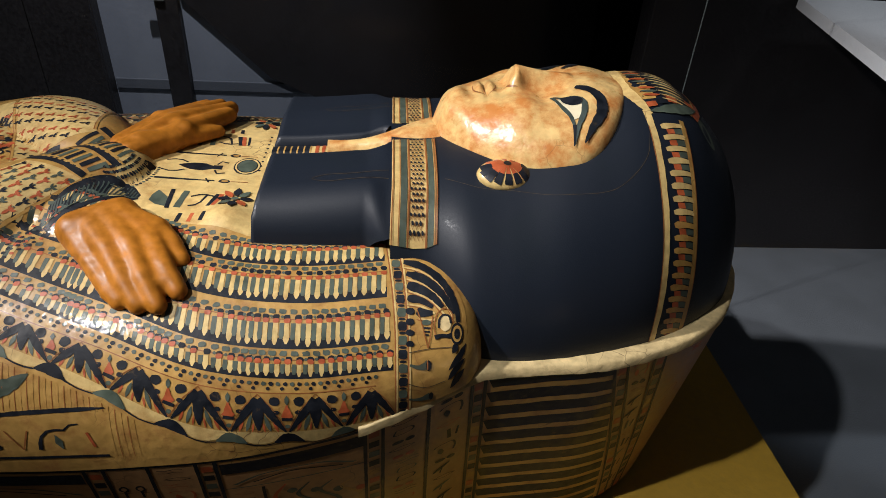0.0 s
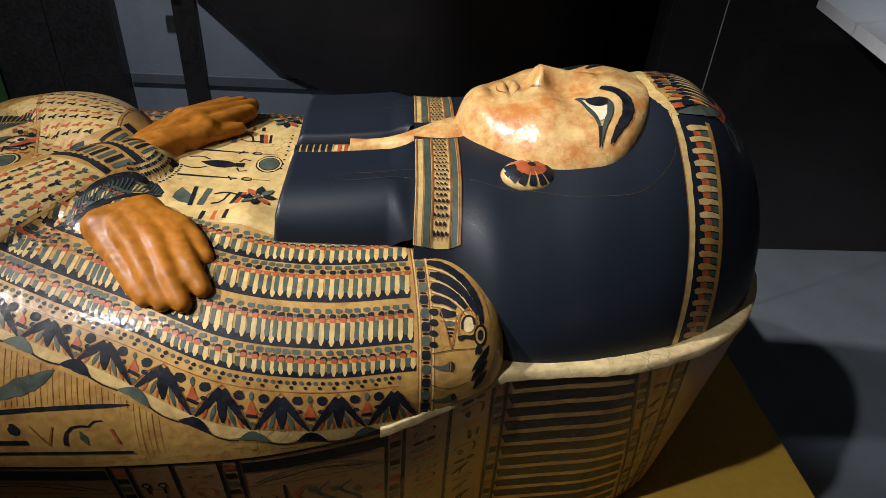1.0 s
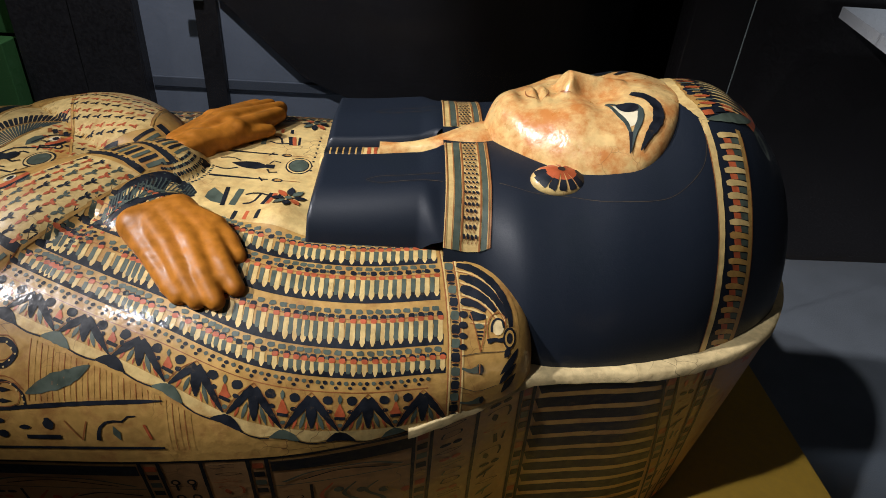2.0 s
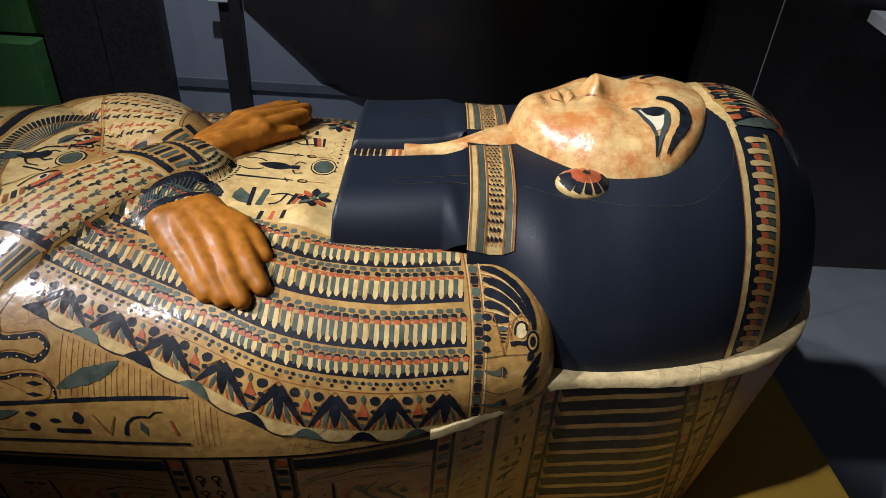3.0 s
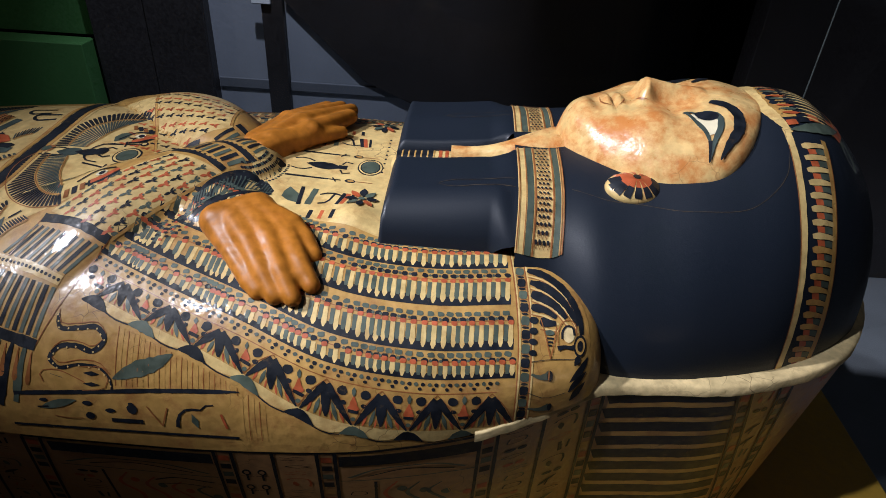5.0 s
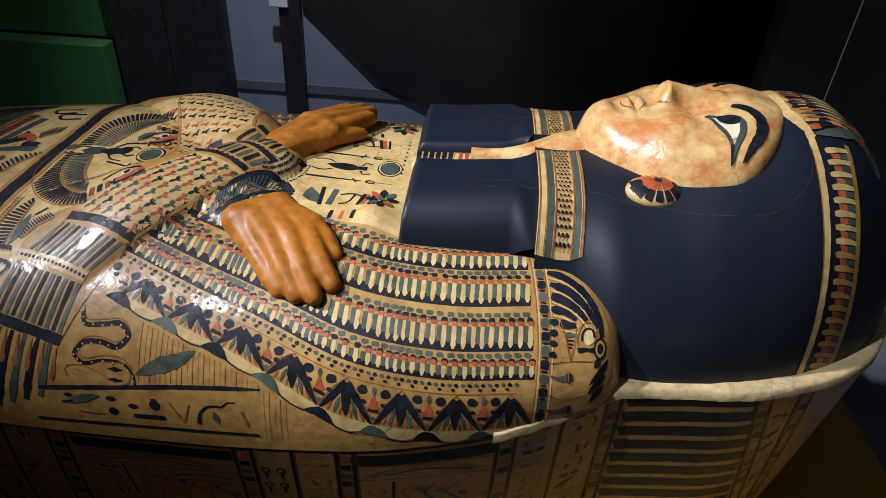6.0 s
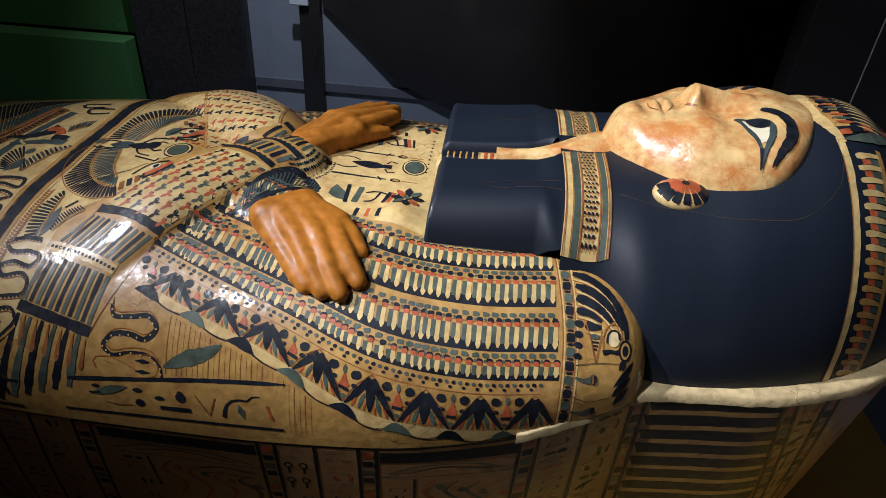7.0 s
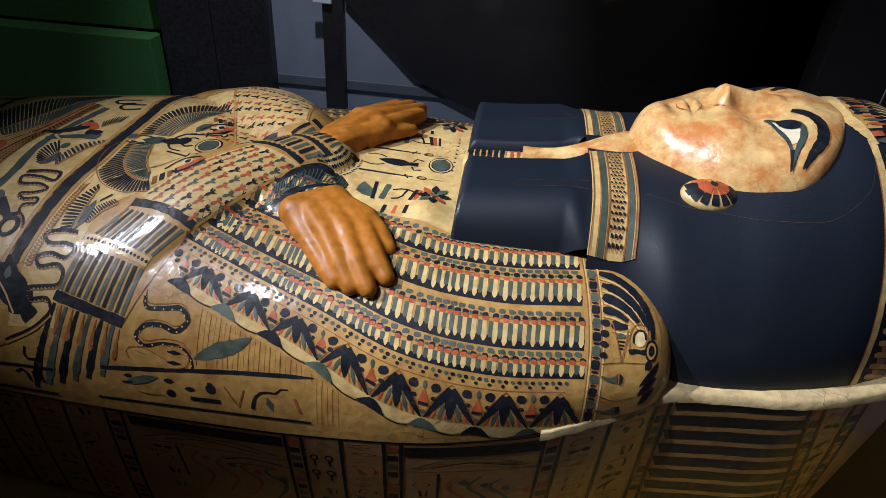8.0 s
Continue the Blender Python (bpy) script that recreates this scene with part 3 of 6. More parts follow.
for t in (0.3, 0.65, 1.0):
    a, b = [tuple(np.array(w) * (1 - t) + np.array(q) * t) for w, q in ((W1, KN[0]), (W2, KN[3]))]
    J.append(((a, 0.019), (b, 0.019)))
J.append((((-0.385, -0.005, 0.012), 0.018), ((-0.345, -0.030, 0.012), 0.016)))
J.append((((-0.345, -0.030, 0.012), 0.014), ((-0.300, -0.070, 0.010), 0.010)))
carved_hand(J)

# ---- painted collar: rows run along the chest and bend up under the arms ----
BEND = curve([-0.66, -0.60, -0.514, -0.43, -0.346, -0.25, -0.15, -0.05, 0.0], [-0.170, -0.140, -0.100, -0.064, -0.034, 0.001, 0.010, 0.0, -0.004])
random.seed(7)


def row(x, a):
    return (x, a + float(BEND(x)))


def clear_of_arms(x, a):
    """Whether a place on the chest lies outside the sleeves."""
    return a > 0.212 - 1.272 * (x + 0.514) - 0.002 and x > -0.512 - max(0, a - 0.207) * 0.42


PITCH = 0.0104
ROWS = ((0.1755, 0.199, 0.165), (0.2160, 0.247, 0.2015), (0.2680, 0.2975, 0.2555), (0.3110, 0.328, 0.3005))
for r0, r1, c0 in ROWS:
    P = Paint(on_lid, 0.0005, True, clear_of_arms)
    n = int(0.56 / PITCH)
    x0 = -0.0600 + 0.013 * (r0 - 0.16) / 0.16
    # dark ground of the pendants with its scalloped foot
    for k in range(69):
        xa, xb = x0 - k * 0.008, x0 - (k + 1) * 0.008
        mid = r0 + (r1 - r0) * 0.60
        P.patch(NAVY, row(xa, mid), row(xb, mid), row(xb, r1), row(xa, r1), 1, 2)
        P.stroke(RED, [row(xa, r0 - 0.0022), row(xb, r0 - 0.0022)], 0.0011, layer=0)
    for k in range(n):
        x = x0 - 0.004 - k * PITCH * (1 + 0.02 * math.sin(k * 0.7))
        h = r1 - r0
        tilt = 0.0035 * float(smooth(-0.2, -0.4, x))
        j = random.uniform(-0.0004, 0.0004)
        P.stroke(CREAM, [row(x + j, r0 + 0.001), row(x + j - tilt * 0.5, r0 + h * 0.45), row(x + j - tilt, r0 + h * random.uniform(0.82, 0.92))], tab(0.0056), layer=1, step=0.004)
        P.stroke(GREEN, [row(x - PITCH / 2 + j, r0 + 0.002), row(x - PITCH / 2 - tilt * 0.5 + j, r0 + h * random.uniform(0.64, 0.74))], lambda t: 0.0049 if t < 0.93 else 0.003, layer=2, step=0.003)
        if random.random() < 0.93:
            P.blob(RED, *row(x + j, r0 - 0.0005), 0.0034, 0.0027, n=10, power=3, layer=2)
        P.blob(NAVY, *row(x + random.uniform(-0.0006, 0.0006), c0 + 0.0078), 0.0035, 0.0029, n=10, power=3, layer=1, wob=0.14)
        P.blob(GREEN, *row(x - PITCH / 2, c0 + 0.0016), 0.0038, 0.0027, n=12, power=4, layer=1, wob=0.14)
        if k % 3:
            P.blob(GREEN, *row(x - PITCH / 2, c0 + 0.0076), 0.0018, 0.0018, n=7, layer=1, wob=0.14)
    P.build("collar_band", lid_part, "row of painted pendants and beads", "stuff")

# ---- lotus border with scalloped hem ----
P = Paint(on_lid, 0.0005, True, clear_of_arms)
for k in range(75):
    x = -0.066 - k * 0.0072
    P.blob(NAVY if k % 2 else GREEN, *row(x, 0.3335), 0.0025, 0.0022, n=8, layer=1, wob=0.15)
    if k % 2:
        P.blob(NAVY, *row(x - 0.003, 0.3385), 0.0021, 0.0019, n=8, layer=1, wob=0.15)
for k in range(60):
    P.stroke(RED, [row(-0.066 - k * 0.009, 0.3435), row(-0.075 - k * 0.009, 0.3435)], 0.0011, layer=0)


def low(x, a):
    """Border coordinate: a runs from 0 at its head to 1 at its foot."""
    d = 0.047 * (1 - 0.32 * float(smooth(-0.22, -0.40, x)))
    return row(x, 0.344 + d * a)


STEP = 0.0585
for k in range(8):
    c = -0.0705 - k * STEP
    hw = STEP * 0.5
    # open lotus: three dark petals and slim coloured ones
    P.stroke(NAVY, [low(c, 0.14), low(c, 0.50), low(c, 0.92)], lambda t: 0.0105 * math.sin(math.pi * (0.30 + 0.68 * t)) ** 0.8 + 0.0008, layer=2, step=0.003)
    for sg in (-1, 1):
        P.stroke(NAVY, [low(c + sg * 0.001, 0.12), low(c + sg * hw * 0.40, 0.46), low(c + sg * hw * 0.94, 0.98)], lambda t: 0.0072 * math.sin(math.pi * (0.28 + 0.70 * t)) ** 0.8 + 0.0008, layer=2, step=0.003)
        P.stroke(RED, [low(c, 0.02), low(c + sg * hw * 0.55, 0.40), low(c + sg * hw, 0.95)], 0.0011, layer=1)
        P.stroke(GREEN, [low(c + sg * hw * 0.22, 0.50), low(c + sg * hw * 0.42, 0.96)], leaf(0.0045), layer=1, step=0.003)
        P.stroke(RED, [low(c + sg * hw * 0.50, 0.66), low(c + sg * hw * 0.68, 0.98)], leaf(0.003), layer=1, step=0.003)
        P.stroke(RED, [low(c + sg * hw * 0.16, 0.72), low(c + sg * hw * 0.22, 0.98)], leaf(0.0022), layer=1, step=0.003)
    # fruit between two flowers
    m = c - hw
    P.stroke(RED, [low(m, 0.26), low(m, 0.62)], drop(0.0135), layer=2, step=0.003)
    P.stroke(NAVY, [low(m - 0.0055, 0.62), low(m + 0.0055, 0.62)], 0.0036, layer=3, step=0.003)
    P.stroke(GREEN, [low(m, 0.04), low(m, 0.27)], leaf(0.0048), layer=2, step=0.003)
    P.blob(GREEN, *low(m, 0.82), 0.0028, 0.0026, layer=1)
    for sg in (-1, 1):
        P.blob(NAVY, *low(m + sg * 0.0125, 0.18), 0.0056, 0.0052, layer=1, wob=0.1)
        P.blob(NAVY, *low(m + sg * 0.0110, 0.45), 0.0032, 0.0026, layer=1, wob=0.12)
    # drooping hem, blue-black and green in turn
    for q in range(8):
        ta, tb = q / 8, (q + 1) / 8
        xa, xb = c + hw - STEP * ta, c + hw - STEP * tb
        da, db = 0.34 * math.sin(math.pi * ta) ** 0.8, 0.34 * math.sin(math.pi * tb) ** 0.8
        P.patch(CREAM, low(xa, 0.98), low(xb, 0.98), low(xb, 1.0 + db), low(xa, 1.0 + da), 1, 1, layer=0)
    P.stroke(NAVY if k % 2 else GREEN, [low(c - hw * 1.5, 1.30), low(c - hw * 1.0, 1.14), low(c - hw * 0.45, 1.30)], lambda t: 0.0015 + 0.0105 * math.sin(math.pi * t), layer=3, step=0.004)
    P.stroke(NAVY, [low(c + hw * 0.5, 1.32), low(c, 1.38), low(c - hw * 0.5, 1.32)], 0.0016, layer=2)
P.build("lotus_border", lid_part, "painted lotus border with scalloped hem")

# ---- terminal band of the collar ----
P = Paint(on_lid, 0.0006, mirror=True)
TERM = curve([0.16, 0.20, 0.27, 0.33, 0.40], [-0.058, -0.053, -0.046, -0.044, -0.043])


def term(a, d):
    return (float(TERM(a)) + d, a)


for d in (-0.001, 0.013):
    P.stroke(RED, [term(a, d) for a in (0.165, 0.22, 0.28, 0.34, 0.395)], 0.0016, layer=1)
    P.stroke(CREAM, [term(a, d + 0.0016) for a in (0.165, 0.22, 0.28, 0.34, 0.395)], 0.0020, layer=1)
for k in range(15):
    a = 0.173 + k * 0.0153
    P.blob((GREEN, NAVY)[k % 2], *term(a, 0.0070), 0.0046, 0.0052, power=6, n=16, layer=1)
    P.blob(NAVY, *term(a + 0.0077, 0.0070), 0.0040, 0.0015, n=10, layer=1)
    P.stroke(RED, [term(a + 0.0056, 0.0015), term(a + 0.0056, 0.0125)], 0.0008, layer=0)
P.build("collar_terminal", lid_part, "green and blue-black checked collar band")

# ---- falcon on the shoulder: curved wig bands and a ringed eye ----
P = Paint(on_lid, 0.0006, mirror=True)
ARCS = (
    ((-0.037, 0.201), (-0.022, 0.2045), (-0.002, 0.218), (0.014, 0.240), (0.022, 0.262), (0.0235, 0.276)),
    ((-0.034, 0.217), (-0.018, 0.222), (-0.002, 0.234), (0.010, 0.249), (0.0185, 0.266)),
    ((-0.033, 0.232), (-0.021, 0.236), (-0.006, 0.2445), (0.006, 0.258)),
    ((-0.033, 0.248), (-0.018, 0.2505), (-0.005, 0.258)),
    ((-0.023, 0.2635), (-0.014, 0.2650), (-0.005, 0.2645)),
)
for k, pts in enumerate(ARCS):
    fat = (0.0100, 0.0105, 0.0115, 0.0095, 0.0105)[k]
    P.stroke(NAVY, pts, lambda t, fat=fat: fat * min(1.0, 0.55 + 4 * t) * (1 - 0.55 * t * t), layer=2, step=0.003)
    P.stroke(CREAM, [(u + 0.003 * k / 4, v + 0.0078) for u, v in pts], 0.0022, layer=1, step=0.003)
    P.stroke(RED, [(u, v + 0.0092) for u, v in pts], 0.0011, layer=1, step=0.003)
P.stroke(OCHRE, [(-0.036, 0.193), (-0.014, 0.1985), (0.004, 0.213), (0.020, 0.235), (0.030, 0.262), (0.033, 0.29)], 0.0022, layer=1, step=0.003)
for k in range(4):
    P.blob(NAVY, -0.0300, 0.2635 + 0.0118 * k, 0.0052 - 0.0003 * k, 0.0043 - 0.0003 * k, layer=3)
P.blob(GREEN, -0.0125, 0.2755, 0.0055, 0.0032, layer=3)
for v, w in ((0.2815, 0.008), (0.2855, 0.006), (0.2890, 0.004)):
    P.stroke(NAVY, [(-0.0115 - w / 2, v), (-0.0115 + w / 2, v)], 0.0019, layer=3, step=0.003)
P.stroke(BROWN, [(-0.0225, 0.261), (-0.0185, 0.273), (-0.0145, 0.288), (-0.0105, 0.303)], 0.0012, layer=4, step=0.003)
P.stroke(BROWN, [(-0.0105, 0.303), (-0.0075, 0.288), (-0.0060, 0.277), (-0.0050, 0.268)], 0.0012, layer=4, step=0.003)
P.stroke(BROWN, [(-0.0025, 0.291), (-0.0030, 0.274), (0.002, 0.2625), (0.009, 0.2595), (0.015, 0.263), (0.018, 0.276)], 0.0011, layer=4, step=0.003)
P.blob(GESSO, 0.0085, 0.2755, 0.0068, 0.0090, n=14, layer=3, wob=0.03)
P.stroke(NAVY, [(0.0015, 0.281), (0.0020, 0.272), (0.0065, 0.2665), (0.0125, 0.2675), (0.0150, 0.276)], 0.0023, layer=5, step=0.003)
P.stroke(NAVY, [(-0.0030, 0.2915), (0.005, 0.2890), (0.012, 0.2895), (0.018, 0.287)], lambda t: 0.0058 - 0.0020 * math.sin(math.pi * t), layer=5, step=0.003)
P.blob(NAVY, 0.0215, 0.2875, 0.0072, 0.0118, n=16, layer=6, wob=0.02)
P.blob(OCHRE, 0.0217, 0.2875, 0.0054, 0.0090, n=16, layer=7, wob=0.02)
P.blob(NAVY, 0.0217, 0.2875, 0.0034, 0.0058, n=14, layer=8, wob=0.02)
P.stroke(NAVY, [(0.0195, 0.297), (0.0195, 0.304), (0.0165, 0.3085)], leaf(0.0075), layer=5, step=0.003)
P.stroke(SCRATCH, [(-0.031, 0.3085), (-0.010, 0.3040), (0.018, 0.3015)], 0.0008, layer=3)
P.stroke(GREEN, [(-0.0300, 0.3220), (-0.020, 0.3245), (-0.010, 0.3220)], lambda t: 0.0028 + 0.0085 * t * t, layer=2, step=0.003)
P.blob(NAVY, -0.0095, 0.3220, 0.0030, 0.0062, layer=3)
P.stroke(RED, [(-0.0108, 0.317), (-0.0104, 0.327)], 0.0014, layer=4)
P.stroke(SCRATCH, [(-0.033, 0.343), (-0.012, 0.349), (0.010, 0.341)], 0.0008, layer=2)
P.stroke(GREEN, [(-0.030, 0.3640), (-0.018, 0.3650), (-0.006, 0.3610)], lambda t: 0.0028 + 0.0085 * t * t, layer=2, step=0.003)
P.blob(NAVY, -0.0055, 0.3610, 0.0028, 0.0055, layer=3)
for q in ((0.032, 0.300, 0.024, 0.314, 0.013, 0.328), (0.031, 0.316, 0.022, 0.326, 0.013, 0.340), (0.031, 0.328, 0.024, 0.338, 0.016, 0.352)):
    P.stroke(NAVY, [q[:2], q[2:4], q[4:]], leaf(0.0075), layer=2, step=0.004)
P.build("shoulder_falcon", lid_part, "painted falcon head with ringed eye")

# ---- bands across the lappets ----
for side in (1, -1):
    P = Paint(on_lappet, 0.0018)
    v0, v1 = (0.040, 0.1890) if side > 0 else (-0.165, -0.012)
    n = 56

    def bx(d, v):
        return (-0.0515 + 0.0545 * d - 0.002 * float(smooth(0.13, 0.20, v)), v)
    for d0, d1, m in ((0.0, 1.0, CREAM), (0.20, 0.34, GREEN), (0.80, 0.92, GREEN)):
        for k in range(n):
            va, vb = v0 + (v1 - v0) * k / n, v0 + (v1 - v0) * (k + 1) / n
            P.patch(m, bx(d0, va), bx(d1, va), bx(d1, vb), bx(d0, vb), 4, 1, layer=0 if m is CREAM else 1)
    for d, w in ((0.03, 0.0012), (0.18, 0.0010), (0.375, 0.0018), (0.765, 0.0018), (0.945, 0.0010), (0.985, 0.0012)):
        P.stroke(BROWN, [bx(d, v0 + (v1 - v0) * k / 20) for k in range(21)], w, layer=2, step=0.004)
    for k in range(int(abs(v1 - v0) / 0.0068)):
        v = min(v0, v1) + 0.004 + 0.0068 * k
        for j in range(4):
            dd = 0.43 + j * 0.085 + (0.042 if k % 2 else 0)
            if j < 3 or k % 2 == 0:
                P.blob(NAVY, *bx(dd, v), 0.0016, 0.0019, turn=-25, n=8, layer=3, wob=0.2)
                P.stroke(BROWN, [bx(dd - 0.042, v), bx(dd, v + 0.0045), bx(dd + 0.042, v)], 0.0007, layer=2, step=0.004)
    P.build("lappet_band", wig_part, "dotted cream band edged in green")

# incised loops on the lappets
for side in (1, -1):
    P = Paint(on_lappet, 0.0010)
    P.stroke(SCRATCH, [(x, 0.024 + (v - 0.010) * side) for x, v in ((-0.055, 0.098), (-0.10, 0.099), (-0.135, 0.100), (-0.146, 0.106), (-0.135, 0.112), (-0.10, 0.112), (-0.055, 0.112))], 0.0008, layer=0, step=0.005)
    P.build("incised_loop", wig_part)

# ---- fillet round the wig with its petals, lotus and rings ----
P = Paint(on_wig, 0.0008)
FR = curve([-0.40, -0.06, 0.063, 0.096, 0.16, 0.226, 0.295, 0.39], [0.262, 0.247, 0.254, 0.259, 0.2645, 0.270, 0.2715, 0.268])
for sg in (1, -1):
    P.stroke(CREAM, [(float(FR(a)) + 0.003, a * sg) for a in (0.075, 0.12, 0.18, 0.24, 0.30, 0.362, 0.385)], 0.0085, layer=1)
    P.stroke(RED, [(float(FR(a)) - 0.0015, a * sg) for a in (0.10, 0.18, 0.24, 0.30, 0.362, 0.385)], 0.0012, layer=2)
    P.stroke(OCHRE, [(float(FR(a)) + 0.0475, a * sg) for a in (0.082, 0.13, 0.19, 0.25, 0.31, 0.362, 0.385)], 0.0065, layer=2)
    P.stroke(RED, [(float(FR(a)) + 0.051, a * sg) for a in (0.09, 0.19, 0.25, 0.31, 0.375)], 0.0012, layer=3)
    for k in range(19):
        a = 0.100 + k * 0.0152
        f0 = float(FR(a))
        P.stroke(OCHRE if k > 7 else CREAM, [(f0 + 0.0445, (a - 0.009) * sg), (f0 + 0.030, (a - 0.005) * sg), (f0 + 0.014, a * sg)], lambda t: 0.0052 + 0.0030 * t if t < 0.9 else 0.005, layer=2, step=0.005)
        P.stroke(RED, [(f0 + 0.032, (a + 0.0026) * sg), (f0 + 0.0215, (a + 0.0056) * sg)], 0.0066, layer=1, step=0.005)
        P.stroke(GREEN, [(f0 + 0.0445, (a - 0.0014) * sg), (f0 + 0.032, (a + 0.0026) * sg)], 0.0066, layer=1, step=0.005)
# lotus flower over the brow
P.stroke(CREAM, [(0.252, -0.075), (0.244, -0.035), (0.238, 0.0), (0.239, 0.028), (0.250, 0.055), (0.264, 0.082)], lambda t: 0.006 + 0.012 * math.sin(math.pi * t) ** 0.8, layer=2, step=0.004)
P.stroke(OCHRE, [(0.262, -0.05), (0.258, 0.0), (0.258, 0.025), (0.264, 0.056)], 0.026, layer=1, step=0.004)
for k in range(15):
    a = -0.052 + k * 0.0072
    x1 = 0.246 + 0.0045 * abs(k - 7) * 0.4
    long = k in (2, 5, 8, 11)
    m = NAVY if long else (RED, GREEN, RED)[k % 3]
    P.stroke(m, [(x1 + 0.002, a), (x1 + 0.016, a * 0.98), (x1 + (0.072 if long else 0.026), a * 0.94)], leaf(0.0062 if long else 0.0050), layer=3, step=0.004)
    if not long:
        P.stroke((RED, NAVY, GREEN)[(k + 1) % 3], [(x1 + 0.030, a * 0.96), (x1 + 0.062, a * 0.92)], leaf(0.0052), layer=3, step=0.004)
    P.stroke(CREAM, [(x1 + 0.026, a + 0.0036), (x1 + 0.070, a * 0.94 + 0.0030)], leaf(0.0030), layer=4, step=0.005)
for k in range(5):
    P.stroke((RED, NAVY, RED, NAVY, RED)[k], [(0.262 + k * 0.0150, 0.067 - 0.0068 * k), (0.2755 + k * 0.0150, 0.0635 - 0.0068 * k)], 0.0078, layer=4, step=0.004)
P.stroke(GREEN, [(0.264, 0.078), (0.285, 0.072), (0.312, 0.060), (0.340, 0.040)], leaf(0.0150), layer=5)
P.stroke(RED, [(0.332, 0.06), (0.345, 0.03), (0.347, 0.0), (0.345, -0.03)], 0.010, layer=2)
P.stroke(OCHRE, [(0.324, 0.06), (0.337, 0.03), (0.339, 0.0), (0.337, -0.03)], 0.005, layer=2)
P.blob(GREEN, 0.350, 0.066, 0.0095, 0.019, turn=-32, n=14, layer=1, wob=0.03)
P.stroke(SCRATCH, [(0.012, 0.128), (0.05, 0.146), (0.087, 0.154), (0.15, 0.173), (0.216, 0.174), (0.252, 0.139), (0.258, 0.11)], 0.0006, layer=0, step=0.006)
P.build("fillet", wig_part, "painted fillet with petals and lotus")

# ---- earring ----
bm = bmesh.new()
bmesh.ops.create_uvsphere(bm, u_segments=32, v_segments=12, radius=1)
for v in bm.verts:
    v.co.z = 0.0125 * (max(v.co.z, -0.3)) ** 1 if v.co.z > -0.3 else -0.004
    v.co.x *= 0.0345
    v.co.y *= 0.0235
ear_c = wig(np.array([0.083]), np.array([0.124]), np.array([0.0]), True)[0]
ear_n = np.array((0.03, -0.36, 0.93))
ear_c = ear_c + (0.0, -0.004, -0.004)
ez = Vector(ear_n).normalized()
ex = (Vector((1, 0.06, 0)) - ez * ez.dot(Vector((1, 0.06, 0)))).normalized()
turn = Matrix((ex, ez.cross(ex), ez)).transposed().to_4x4()
me = bpy.data.meshes.new("earring")
bm.to_mesh(me)
bm.free()
me.materials.append(CREAM)
me.polygons.foreach_set("use_smooth", [True] * len(me.polygons))
for side in (1, -1):
    ob = part("earring", me, coffin, "domed rosette earring in red, blue and cream")
    m = Matrix.Translation(ear_c) @ turn
    ob.matrix_local = m if side > 0 else Matrix.Diagonal((1, -1, 1, 1)) @ m


def on_ear(u, v, off):
    r = np.clip(np.hypot(u / 0.0345, v / 0.0235), 0, 1)
    z = 0.0125 * np.sqrt(1 - r * r) + off
    pts = np.stack([u, v, z], 1)
    mm = np.array((Matrix.Translation(ear_c) @ turn))
    return pts @ mm[:3, :3].T + mm[:3, 3]


P = Paint(on_ear, 0.0006)
HUB = (0.002, 0.0085)
for k in range(14):
    an = 2 * math.pi * (k + 0.5) / 14
    end = (0.0345 * 0.91 * math.cos(an), 0.0235 * 0.91 * math.sin(an))
    reach = math.hypot(end[0] - HUB[0], end[1] - HUB[1])
    w = 0.80 * 2 * math.pi / 14 * (0.55 * reach + 0.45 * 0.026)
    P.stroke(RED, [mix(HUB, end, 0.12), mix(HUB, end, 0.5), mix(HUB, end, 0.97)], lambda t, w=w: w * (0.18 + 0.82 * t) * (1 if t < 0.9 else 0.75), layer=1, step=0.002, wob=0.02)
    if math.sin(an) < 0.35:
        P.stroke(NAVY, [mix(HUB, end, 0.58), mix(HUB, end, 0.8), mix(HUB, end, 0.98)], lambda t, w=w: w * (0.62 + 0.36 * t) * (1 if t < 0.85 else 0.8), layer=3, step=0.002, wob=0.02)
P.blob(NAVY, *HUB, 0.0048, 0.0042, layer=4, wob=0.03)
P.build("earring_petal", wig_part)

